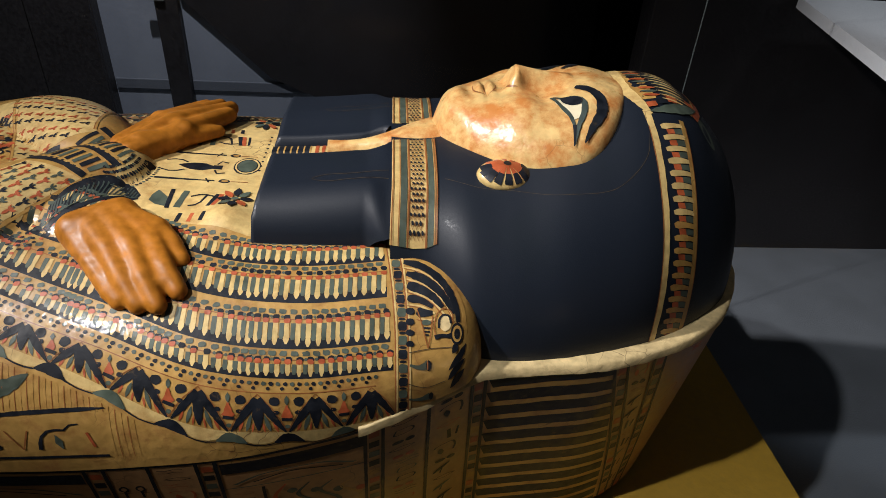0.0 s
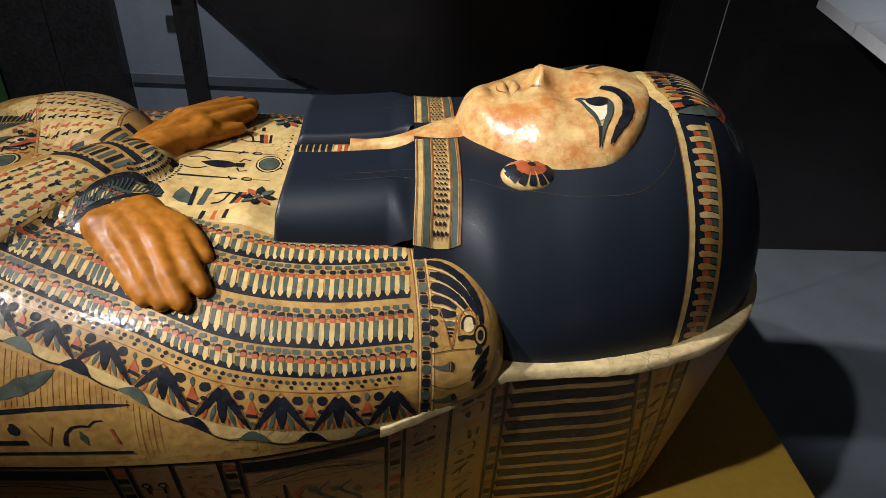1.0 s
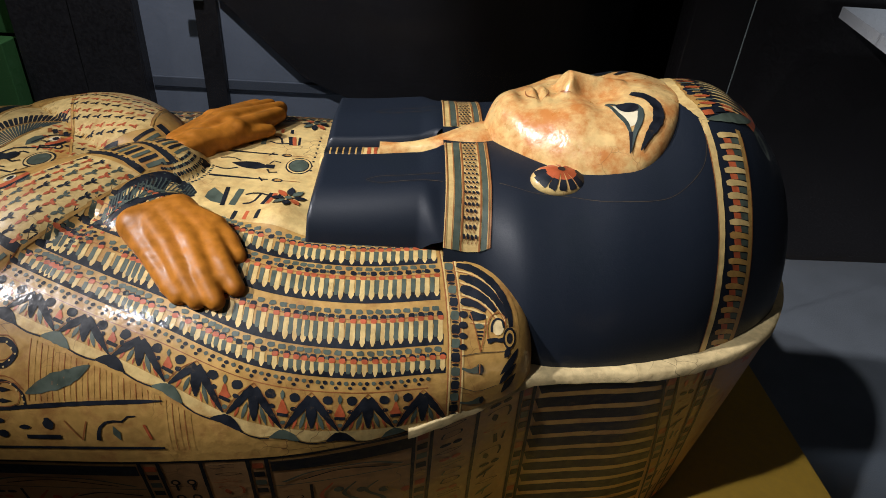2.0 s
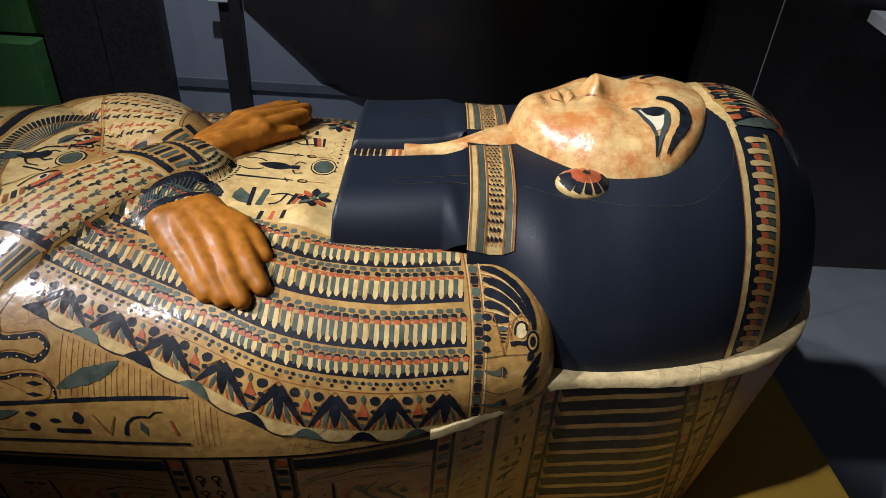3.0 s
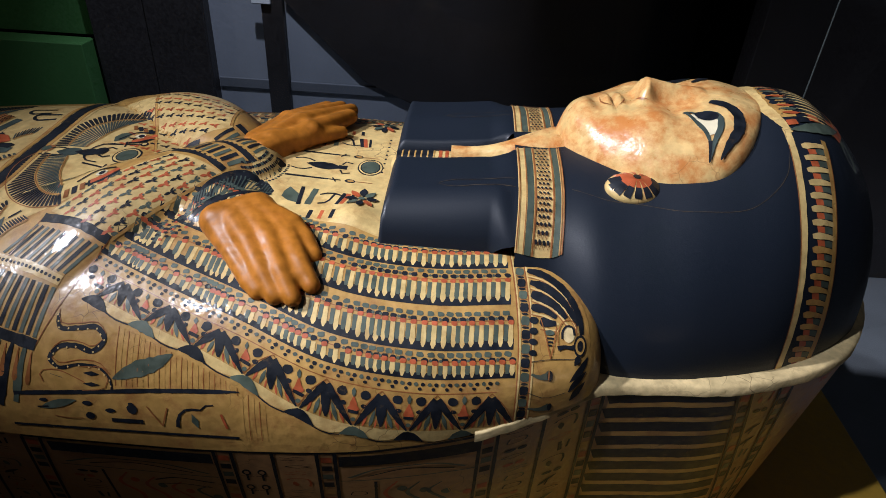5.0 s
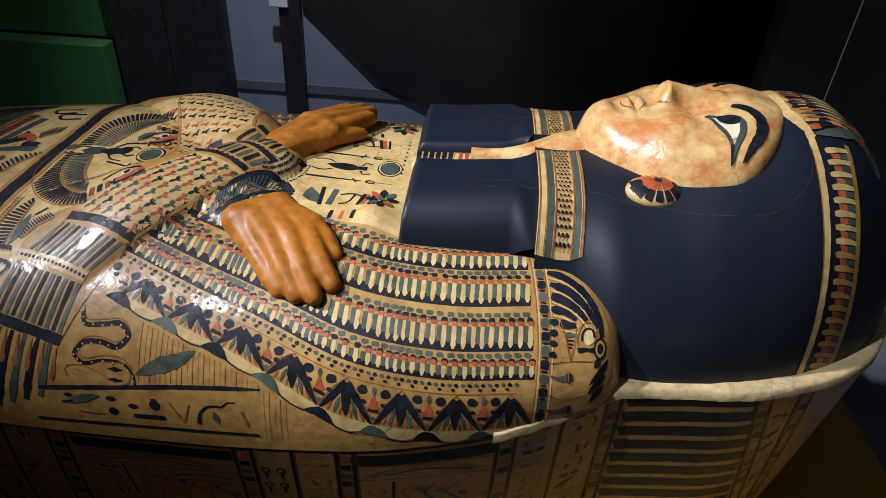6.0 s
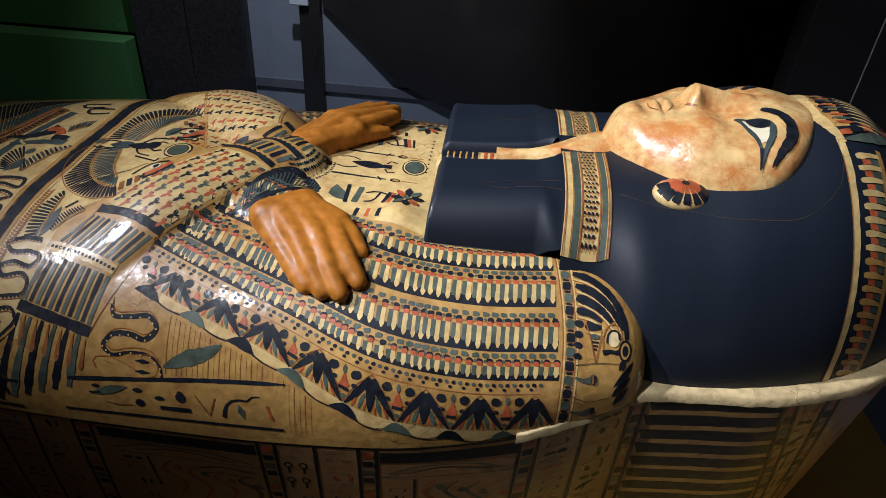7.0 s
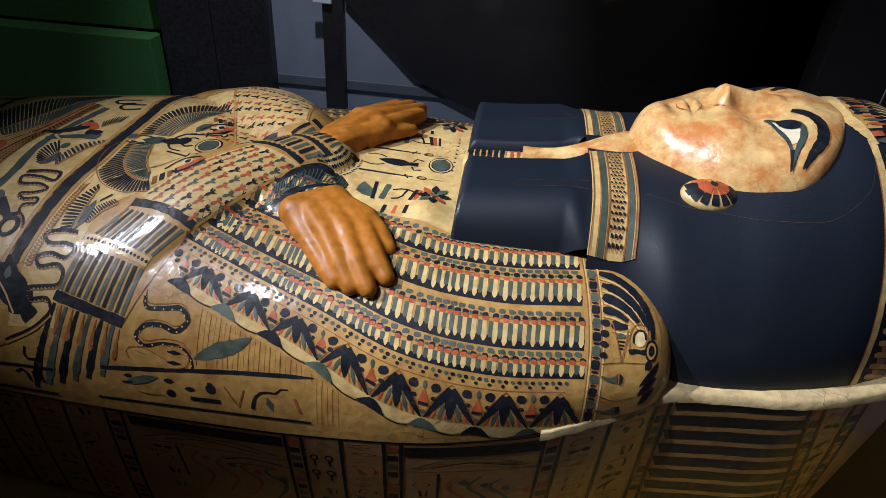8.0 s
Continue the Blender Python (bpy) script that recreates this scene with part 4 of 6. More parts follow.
# ---- painted eyes of the mask ----
for sg in (1, -1):
    P = Paint(lambda u, v, off: mask(u, -v, off), 0.0009)

    def e(*pts):
        return [(x, y * sg) for x, y in pts]
    P.stroke(WHITE, e((0.149, 0.062), (0.162, 0.072), (0.168, 0.094)), lambda t: 0.004 + 0.020 * math.sin(math.pi * min(1, 0.12 + t * 0.80)), layer=1, step=0.003)
    P.blob(NAVY, 0.1655, 0.0655 * sg, 0.0135, 0.0085, turn=22 * sg, n=18, layer=4.5, wob=0.02)
    P.stroke(SLATE, e((0.1420, 0.0545), (0.1520, 0.0740), (0.1610, 0.0905), (0.1635, 0.1010)), lambda t: 0.0018 + 0.0034 * math.sin(math.pi * min(1, t * 0.8 + 0.1)), layer=3, step=0.004)
    P.stroke(SLATE, e((0.1420, 0.0545), (0.1530, 0.0590), (0.1660, 0.0585), (0.1790, 0.0700), (0.1775, 0.0860), (0.1690, 0.1020), (0.1625, 0.1190)), lambda t: 0.0020 + 0.0052 * math.sin(math.pi * t), layer=3, step=0.004)
    P.stroke(NAVY, e((0.1640, 0.1010), (0.1618, 0.1200)), lambda t: 0.0050 - 0.0036 * t, layer=4, step=0.004)
    P.stroke(NAVY, e((0.1760, 0.0370), (0.1900, 0.0480), (0.2010, 0.0690), (0.1970, 0.0900), (0.1850, 0.1050), (0.1745, 0.1185)), lambda t: 0.0018 + 0.0118 * math.sin(math.pi * min(1, 0.08 + t * 0.92) ** 0.9) ** 0.85 if t < 0.98 else 0.0012, layer=3, step=0.004)
    P.build("painted_eye", mask_part, "outlined eye and brow in blue and green")

# brown outlines of the lips, and the nostril's shading painted in as a stroke
P = Paint(lambda u, v, off: mask(u, -v, off), 0.0010)
for pts in (((0.0672, -0.024), (0.0665, 0.0), (0.0672, 0.026)), ((0.081, -0.008), (0.0812, 0.006), (0.077, 0.018), (0.0685, 0.027)), ((0.053, -0.010), (0.0525, 0.008), (0.056, 0.018), (0.066, 0.026)), ((0.0675, 0.026), (0.0665, 0.031)), ((0.094, 0.009), (0.0935, 0.016), (0.098, 0.024), (0.106, 0.026))):
    P.stroke(BROWN, pts, leaf(0.0016), layer=1, step=0.003)
P.build("lip_line_nostril_shade", mask_part)

# ---- sleeves sown with small sprigs ----
def sprig(P, m, x, a, ang, size):
    """A small stem with three leaves."""
    c, s = math.cos(radians(ang)), math.sin(radians(ang))

    def at(u, v):
        return (x + (u * c - v * s) * size, a + (u * s + v * c) * size)
    P.stroke(m, [at(-1, 0), at(0.3, 0)], leaf(0.50 * size), layer=2, step=0.003)
    for v in (-0.55, 0.0, 0.55):
        P.stroke(m, [at(0.1, v * 0.2), at(0.95, v)], leaf(0.36 * size), layer=2, step=0.003)


def between(low_line, high_line, t, w):
    return mix(mix(*low_line, t), mix(*high_line, t), w)


SL_LOW, SL_UP = ((-0.516, 0.212), (-0.418, 0.098)), ((-0.594, 0.178), (-0.486, 0.076))
P = Paint(on_lid, 0.0006)
P.patch(CREAM, SL_LOW[0], SL_LOW[1], SL_UP[1], SL_UP[0], 22, 18, layer=-0.5)
for k in range(9):
    for j in range(6):
        t, w = (k + 0.5 + 0.25 * (j % 2)) / 9.5, (j + 0.5) / 6
        x, a = between(SL_LOW, SL_UP, t, w)
        sprig(P, RED if (j + k) % 2 == 0 else NAVY if random.random() < 0.6 else GREEN, x, a, -38 + random.uniform(-8, 8), 0.0072)
        P.blob(GREEN, *between(SL_LOW, SL_UP, t + 0.045, w), 0.0013, 0.0013, n=7, layer=1)
P.stroke(OCHRE, [(-0.512, 0.212), (-0.466, 0.158), (-0.418, 0.098)], 0.003, layer=1)
P.build("near_sleeve", lid_part, "yellow sleeve sown with red and black sprigs")
P = Paint(on_lid, 0.0006)
P.patch(CREAM, (-0.600, -0.16), (-0.462, -0.16), (-0.440, -0.010), (-0.536, 0.034), 20, 24, layer=-0.5)
for k in range(8):
    for j in range(11):
        x = -0.590 + 0.0178 * k + 0.006 * (j % 2)
        a = -0.140 + 0.0148 * j + 0.006 * k
        if a < 0.028 + 0.35 * (-0.53 - x):
            sprig(P, RED if j % 2 == 0 else NAVY, x, a, 10 + random.uniform(-8, 8), 0.0072)
for e0, e1 in (((-0.600, -0.13), (-0.535, 0.030)), ((-0.462, -0.13), (-0.442, -0.013))):
    P.stroke(OCHRE, [e0, mix(e0, e1, 0.5), e1], 0.0028, layer=2)
    P.stroke(RED, [(e0[0] - 0.002, e0[1]), (e1[0] - 0.002, e1[1])], 0.0009, layer=2)
P.stroke(NAVY, [(-0.530, 0.034), (-0.505, 0.018), (-0.478, 0.016)], 0.006, layer=2)
P.build("far_sleeve", lid_part, "yellow sleeve sown with red and black sprigs")

# ---- wrist cuffs ----
P = Paint(on_lid, 0.0007)
LINES = (((-0.492, 0.064), (-0.417, 0.0925)), ((-0.470, 0.022), (-0.389, 0.0649)), ((-0.436, -0.020), (-0.377, 0.022)))
for q in range(3):
    A, B = LINES[q]
    P.stroke(NAVY, [A, (mix(A, B, 0.5)[0] + 0.003, mix(A, B, 0.5)[1] - 0.002), B], 0.0085, layer=2)
    P.stroke(OCHRE, [(A[0] + 0.006, A[1] - 0.004), (B[0] + 0.006, B[1] - 0.004)], 0.0022, layer=2)
for q in range(2):
    A, B = LINES[q]
    C, D = LINES[q + 1]
    for k in range(8):
        t = (k + 0.5) / 8
        p0, p1 = mix(A, B, t), mix(C, D, t)
        P.stroke(NAVY if k % 2 == 0 else GREEN, [mix(p0, p1, 0.24), mix(p0, p1, 0.82)], 0.0058 if q == 0 else 0.0048, layer=1, step=0.005)
P.build("wrist_cuff", lid_part, "striped cuff in blue-black and green")
P = Paint(on_lid, 0.0007)
inner = way([(-0.436, 0.172), (-0.4220, 0.1560), (-0.4050, 0.1400), (-0.3850, 0.1230), (-0.356, 0.1060)], 24)
outer = way([(-0.4400, 0.1360), (-0.4289, 0.1108), (-0.4126, 0.0927), (-0.3908, 0.0793), (-0.372, 0.0800), (-0.354, 0.1000)], 24)
for k in range(23):
    P.patch(NAVY, inner[k], inner[k + 1], outer[k + 1], outer[k], 1, 4, layer=-0.3)
    P.stroke(SLATE, [mix(inner[k], outer[k], 0.16), mix(inner[k], outer[k], 0.88)], 0.0018, layer=1, step=0.006)
P.stroke(NAVY, inner, 0.0060, layer=2)
P.stroke(GREEN, [mix(p, q, 0.18) for p, q in zip(inner, outer)], 0.0012, layer=3)
for q in range(5):
    for k in range(17):
        r, an = 0.036 + 0.0066 * q, radians(-8 + (k + 0.5 * (q % 2)) * 4.6)
        P.blob(NAVY if (k + q) % 3 else GREEN, -0.415 + r * math.cos(an), 0.040 + r * math.sin(an), 0.0022, 0.0018, n=7, layer=1, wob=0.2)
for q in range(6):
    for k in range(9):
        u, v = -0.468 + 0.0058 * k + 0.0029 * (q % 2), 0.192 - 0.0052 * k + 0.0058 * q - 0.012
        P.blob((NAVY, SLATE, NAVY, RED)[(k + 2 * q) % 4], u, v, 0.0025, 0.0019, n=8, layer=1, wob=0.2)
P.build("lower_cuff", lid_part, "dark striped cuff above wooden hand")

# ---- hem of the sleeve at the elbow ----
P = Paint(on_lid, 0.0006)
H1, H2, H3 = ((-0.600, 0.186), (-0.514, 0.212)), ((-0.640, 0.236), (-0.553, 0.262)), ((-0.656, 0.306), (-0.566, 0.333))
H4 = ((-0.672, 0.420), (-0.582, 0.360))
P.stroke(NAVY, [H1[0], (mix(*H1, 0.5)[0], mix(*H1, 0.5)[1] - 0.004), H1[1]], 0.011, layer=2)
P.stroke(CREAM, [H2[0], (mix(*H2, 0.5)[0], mix(*H2, 0.5)[1] - 0.003), H2[1]], 0.012, layer=2)
P.stroke(NAVY, [H3[0], mix(*H3, 0.5), H3[1]], 0.012, layer=2)
for k in range(17):
    t = (k + 0.5) / 17
    P.blob(NAVY, mix(*H2, t)[0], mix(*H2, t)[1] - 0.003 * math.sin(math.pi * t), 0.0019, 0.0021, n=8, layer=3)
for k in range(11):
    t = (k + 0.5) / 11
    m = NAVY if k % 2 else GREEN
    P.stroke(m, [mix(mix(*H1, t), mix(*H2, t), 0.16), mix(mix(*H1, t), mix(*H2, t), 0.86)], 0.0040, layer=1)
    P.stroke(m, [mix(mix(*H2, t), mix(*H3, t), 0.12), mix(mix(*H2, t), mix(*H3, t), 0.90)], 0.0046, layer=1)
for k in range(6):
    t = (k + 0.3) / 6
    p0, p1 = mix(*H3, t), (mix(*H3, t)[0] - 0.012 - 0.02 * (1 - t), 0.425 - 0.03 * t)
    P.stroke(NAVY if k % 2 == 0 else GREEN, [mix(p0, p1, 0.07), mix(p0, p1, 0.55), p1], lambda u: 0.004 + 0.0085 * u if u < 0.85 else 0.006, layer=1)
    t += 0.075
    p0 = mix(*H3, t)
    P.stroke(BROWN, [(p0[0], p0[1] + 0.008), (p0[0] - 0.005, p0[1] + 0.045)], drop(0.007), layer=1, step=0.004)
for e0, e1 in ((H1[1], H3[1]), (H1[0], H3[0])):
    P.stroke(RED, [e0, mix(e0, e1, 0.5), e1], 0.0013, layer=1)
P.build("elbow_hem", lid_part, "broad striped hem with petals")

# ---- field under the collar: rearing snake, leaf, ruled lines and signs ----
P = Paint(on_lid, 0.0006)
SN = [(-0.546, 0.298), (-0.542, 0.312), (-0.520, 0.313), (-0.499, 0.312), (-0.489, 0.324), (-0.500, 0.337), (-0.520, 0.332), (-0.540, 0.334), (-0.549, 0.346), (-0.540, 0.355), (-0.515, 0.352), (-0.492, 0.355), (-0.480, 0.367), (-0.478, 0.380)]
P.stroke(NAVY, SN, lambda t: 0.0025 + 0.0035 * math.sin(math.pi * min(1, t + 0.15)), layer=1, step=0.004)
P.stroke(RED, [(u + 0.0005, v - 0.0052) for u, v in SN[:-1]], 0.0010, layer=1)
for k in range(26):
    q = SN[int(k / 26 * 13)]
    q2 = SN[int(k / 26 * 13) + 1]
    c = mix(q, q2, (k / 26 * 13) % 1)
    P.blob(CREAM, c[0], c[1] + 0.0012, 0.0011, 0.0012, n=6, layer=2)
P.stroke(GREEN, [(-0.477, 0.366), (-0.452, 0.355), (-0.430, 0.347), (-0.412, 0.336)], leaf(0.018), layer=1, step=0.005)
P.stroke(RED, [(-0.556, 0.372), (-0.560, 0.362), (-0.545, 0.358), (-0.520, 0.366), (-0.508, 0.372)], 0.0012, layer=1)
P.stroke(GREEN, [(-0.548, 0.363), (-0.534, 0.367)], leaf(0.006), layer=1)
for a in (0.361, 0.373):
    P.stroke(NAVY, [(-0.510, a), (-0.492, a + 0.001)], leaf(0.0055), layer=1)
P.stroke(RED, [(-0.516, 0.354), (-0.484, 0.358), (-0.484, 0.375), (-0.512, 0.381)], 0.001, layer=1)
P.stroke(NAVY, [(-0.592, 0.387), (-0.50, 0.382), (-0.42, 0.376), (-0.338, 0.370)], lambda t: 0.0048 if t < 0.9 else 0.0048 * (1.05 - t) * 6, layer=1)
P.stroke(NAVY, [(-0.600, 0.4285), (-0.50, 0.431), (-0.42, 0.431), (-0.340, 0.428)], 0.0034, layer=1)
P.stroke(GREEN, [(-0.563, 0.404), (-0.545, 0.399), (-0.520, 0.393)], leaf(0.011), layer=1)
P.stroke(NAVY, [(-0.566, 0.403), (-0.553, 0.402)], 0.002, layer=2)
for u, v, ru, rv in ((-0.558, 0.394, 0.005, 0.0022), (-0.508, 0.396, 0.006, 0.0028), (-0.506, 0.412, 0.0055, 0.005), (-0.482, 0.404, 0.006, 0.0028), (-0.457, 0.401, 0.0060, 0.006), (-0.458, 0.3945, 0.003, 0.002)):
    P.blob(NAVY, u, v, ru, rv, layer=1)
P.stroke(NAVY, [(-0.482, 0.4165), (-0.446, 0.4165)], 0.0055, layer=1)
P.stroke(RED, [(-0.548, 0.414), (-0.53, 0.417), (-0.515, 0.416)], 0.0012, layer=1)
P.stroke(RED, [(-0.440, 0.396), (-0.424, 0.420)], 0.0016, layer=1)
P.stroke(RED, [(-0.417, 0.396), (-0.424, 0.420)], 0.0016, layer=1)
P.stroke(NAVY, [(-0.407, 0.420), (-0.404, 0.404), (-0.396, 0.396), (-0.378, 0.394), (-0.374, 0.389), (-0.366, 0.388)], lambda t: 0.0042 - 0.003 * t, layer=1)
P.stroke(GREEN, [(-0.390, 0.401), (-0.384, 0.419)], leaf(0.009), layer=1)
P.stroke(RED, [(-0.358, 0.398), (-0.352, 0.416)], 0.003, layer=1)
for k in range(42):
    x = -0.560 + k * 0.0061
    a0 = 0.345 + float(BEND(x)) + 0.063 * (1 - 0.32 * float(smooth(-0.22, -0.40, x)))
    a1 = 0.374 if x < -0.34 else 0.43
    if a1 - a0 > 0.004 and x > -0.475:
        P.stroke(OCHRE if k % 2 else RED, [(x, a0 + 0.004), (x + 0.001, a1)], 0.0007, layer=0)
P.build("snake_panel", lid_part, "ruled panel with snake, leaf and signs")

# ---- chest signs: beetle, discs, rosettes ----
P = Paint(on_lid, 0.0006)
P.patch(CREAM, (-0.398, -0.09), (-0.215, -0.19), (-0.200, 0.171), (-0.385, 0.128), 44, 64, layer=-0.3)
P.stroke(NAVY, [(-0.332, 0.018), (-0.310, 0.020), (-0.282, 0.021)], leaf(0.020), layer=1)
P.stroke(NAVY, [(-0.288, 0.020), (-0.276, 0.020)], 0.010, layer=2)
for sg in (-1, 1):
    P.stroke(NAVY, [(-0.284, 0.020 + sg * 0.008), (-0.280, 0.020 + sg * 0.017), (-0.270, 0.020 + sg * 0.014)], 0.0026, layer=1)
    P.stroke(NAVY, [(-0.322, 0.020 + sg * 0.010), (-0.335, 0.020 + sg * 0.017), (-0.350, 0.020 + sg * 0.013)], 0.0026, layer=1)
    P.stroke(NAVY, [(-0.352, 0.020 + sg * 0.036), (-0.320, 0.020 + sg * 0.036), (-0.278, 0.020 + sg * 0.036)], lambda t: 0.0045 - 0.002 * t, layer=1)
    P.stroke(NAVY, [(-0.290, 0.020 + sg * 0.031), (-0.284, 0.020 + sg * 0.041)], 0.0022, layer=1)
    P.blob(NAVY, -0.266, 0.020 + sg * 0.036, 0.007, 0.005, n=12, layer=1)
    P.blob(OCHRE, -0.265, 0.020 + sg * 0.036, 0.0045, 0.003, n=10, layer=2)
    P.stroke(RED, [(-0.258, 0.020 + sg * 0.036), (-0.236, 0.020 + sg * 0.036)], 0.0015, layer=1)
    c = 0.084
    P.stroke(GREEN, [(-0.337, 0.02 + sg * (c - 0.018)), (-0.333, 0.02 + sg * c), (-0.322, 0.02 + sg * (c + 0.014))], leaf(0.020), layer=1)
    P.stroke(NAVY, [(-0.321, 0.02 + sg * (c - 0.022)), (-0.319, 0.02 + sg * (c + 0.018))], 0.005, layer=2)
    P.stroke(GREEN, [(-0.304, 0.02 + sg * (c - 0.020)), (-0.308, 0.02 + sg * (c + 0.016))], 0.0075, layer=1)
    P.stroke(NAVY, [(-0.297, 0.02 + sg * (c - 0.008)), (-0.283, 0.02 + sg * (c - 0.014)), (-0.270, 0.02 + sg * (c - 0.010))], 0.0028, layer=1)
    P.stroke(NAVY, [(-0.278, 0.02 + sg * (c - 0.014)), (-0.288, 0.02 + sg * (c + 0.010)), (-0.296, 0.02 + sg * (c + 0.012))], 0.0030, layer=1)
    P.stroke(NAVY, [(-0.266, 0.02 + sg * (c - 0.016)), (-0.272, 0.02 + sg * (c + 0.014))], 0.0055, layer=1)
    P.stroke(RED, [(-0.261, 0.02 + sg * (c - 0.016)), (-0.266, 0.02 + sg * (c + 0.014))], 0.0055, layer=1)
    P.stroke(NAVY, [(-0.255, 0.02 + sg * (c - 0.014)), (-0.258, 0.02 + sg * (c + 0.014))], 0.0035, layer=1)
    for k, m in enumerate((NAVY, RED, NAVY)):
        P.stroke(m, [(-0.300 + k * 0.014, 0.02 + sg * (c + 0.027)), (-0.302 + k * 0.014, 0.02 + sg * (c + 0.043))], 0.005, layer=1)
    for k in range(8):
        an = 2 * math.pi * k / 8
        P.stroke((NAVY, RED, NAVY, GREEN)[k % 4], [(-0.243 + 0.005 * math.cos(an), sg * 0.100 + (0.0 if sg > 0 else -0.035) + 0.006 * math.sin(an)), (-0.243 + 0.022 * math.cos(an), sg * 0.100 + (0.0 if sg > 0 else -0.035) + 0.027 * math.sin(an))], leaf(0.0095), layer=8, step=0.004)
    P.blob(GREEN, -0.243, sg * 0.100 + (0.0 if sg > 0 else -0.035), 0.0042, 0.005, layer=10)
P.blob(NAVY, -0.245, 0.012, 0.0175, 0.0235, n=24, layer=1, wob=0.02)
P.blob(CREAM, -0.245, 0.012, 0.0158, 0.0212, n=24, layer=2, wob=0.03)
P.blob(NAVY, -0.245, 0.012, 0.0138, 0.0185, n=24, layer=3, wob=0.03)
P.blob(GREEN, -0.245, 0.012, 0.0125, 0.0168, n=24, layer=4, wob=0.02)
P.blob(NAVY, -0.362, 0.035, 0.006, 0.009, n=12, layer=1)
for k in range(18):
    P.blob(NAVY if k % 2 else CREAM, -0.231 + 0.0032 * (k % 2), -0.09 + 0.006 * k * 1.1, 0.0016, 0.0022, power=4, n=8, layer=1)
P.build("chest_panel", lid_part, "painted beetle, disc and rosettes")

# ---- winged beetle and vulture bands over the body ----
P = Paint(on_lid, 0.0006)
P.patch(CREAM, (-0.690, -0.13), (-0.580, -0.13), (-0.556, 0.150), (-0.690, 0.215), 24, 44, layer=-0.8)
up_tip = [(-0.6829, 0.0185), (-0.6849, -0.0086), (-0.6800, -0.0387), (-0.6658, -0.0643), (-0.6435, -0.0842), (-0.5850, -0.0860)]
up_mid = [(-0.6623, 0.0177), (-0.6638, -0.0035), (-0.6603, -0.0264), (-0.6469, -0.0446), (-0.6265, -0.0584), (-0.5894, -0.0660)]
up_root = [(-0.6359, 0.0223), (-0.6331, 0.0109), (-0.6274, -0.0040), (-0.6230, -0.0187), (-0.6163, -0.0307), (-0.6073, -0.0458)]
wing(P, up_mid, up_tip, 26, NAVY, None, 0.76)
wing(P, up_root, up_mid, 30, SLATE, None, 0.70)
lo_tip = [(-0.6932, 0.0393), (-0.7014, 0.0645), (-0.6977, 0.0990), (-0.6834, 0.1279), (-0.6587, 0.1524), (-0.6254, 0.1683), (-0.5867, 0.1707)]
lo_mid = [(-0.6722, 0.0449), (-0.6697, 0.0718), (-0.6589, 0.1032), (-0.6451, 0.1216), (-0.6125, 0.1476), (-0.5958, 0.1527)]
lo_root = [(-0.6454, 0.0495), (-0.6392, 0.0721), (-0.6318, 0.0939), (-0.6155, 0.1180), (-0.6029, 0.1341)]
wing(P, lo_mid, lo_tip, 34, NAVY, None, 0.76)
wing(P, lo_root, lo_mid, 30, SLATE, None, 0.70)
P.stroke(BROWN, lo_tip, 0.0011, layer=3)
P.stroke(SLATE, [(-0.668, 0.037), (-0.650, 0.037), (-0.6300, 0.0376)], leaf(0.022), layer=3)
P.stroke(NAVY, [(-0.642, 0.0376), (-0.620, 0.0376), (-0.6050, 0.0370)], leaf(0.018), layer=4)
P.blob(NAVY, -0.608, 0.034, 0.009, 0.011, layer=4)
for sg in (-1, 1):
    P.stroke(NAVY, [(-0.606, 0.036 + sg * 0.009), (-0.600, 0.036 + sg * 0.014), (-0.590, 0.036 + sg * 0.010)], 0.0028, layer=3)
    P.stroke(NAVY, [(-0.625, 0.037 + sg * 0.010), (-0.617, 0.037 + sg * 0.022), (-0.600, 0.037 + sg * 0.027)], 0.0026, layer=3)
    P.stroke(NAVY, [(-0.655, 0.037 + sg * 0.008), (-0.672, 0.037 + sg * 0.013), (-0.690, 0.037 + sg * 0.006)], 0.0026, layer=3)
    P.stroke(NAVY, [(-0.617, 0.040 + sg * 0.027), (-0.585, 0.044 + sg * 0.033), (-0.556, 0.048 + sg * 0.040)], 0.0028, layer=2)
    P.stroke(NAVY, [(-0.583, 0.044 + sg * 0.025), (-0.586, 0.044 + sg * 0.041)], 0.0022, layer=2)
    P.blob(NAVY, -0.560, 0.048 + sg * 0.040, 0.0055, 0.0060, layer=2)
    P.blob(CREAM, -0.560, 0.048 + sg * 0.040, 0.0032, 0.0036, layer=3)
P.blob(BROWN, -0.686, 0.0275, 0.0088, 0.0105, n=14, layer=2)
P.blob(GREEN, -0.688, 0.0275, 0.0064, 0.0076, n=14, layer=3)
P.blob(NAVY, -0.568, 0.043, 0.0185, 0.0215, n=24, layer=1, wob=0.02)
P.blob(CREAM, -0.568, 0.043, 0.0165, 0.0190, n=24, layer=2, wob=0.03)
P.blob(NAVY, -0.568, 0.043, 0.0138, 0.0158, n=24, layer=3, wob=0.03)
P.blob(GREEN, -0.568, 0.043, 0.0128, 0.0146, n=24, layer=4, wob=0.02)
P.stroke(GREEN, [(-0.605, 0.004), (-0.600, -0.011), (-0.592, -0.024)], leaf(0.018), layer=2)
P.stroke(GREEN, [(-0.612, 0.122), (-0.598, 0.108), (-0.582, 0.094)], leaf(0.018), layer=2)
P.stroke(RED, [(-0.610, 0.128), (-0.606, 0.138)], leaf(0.010), layer=2)
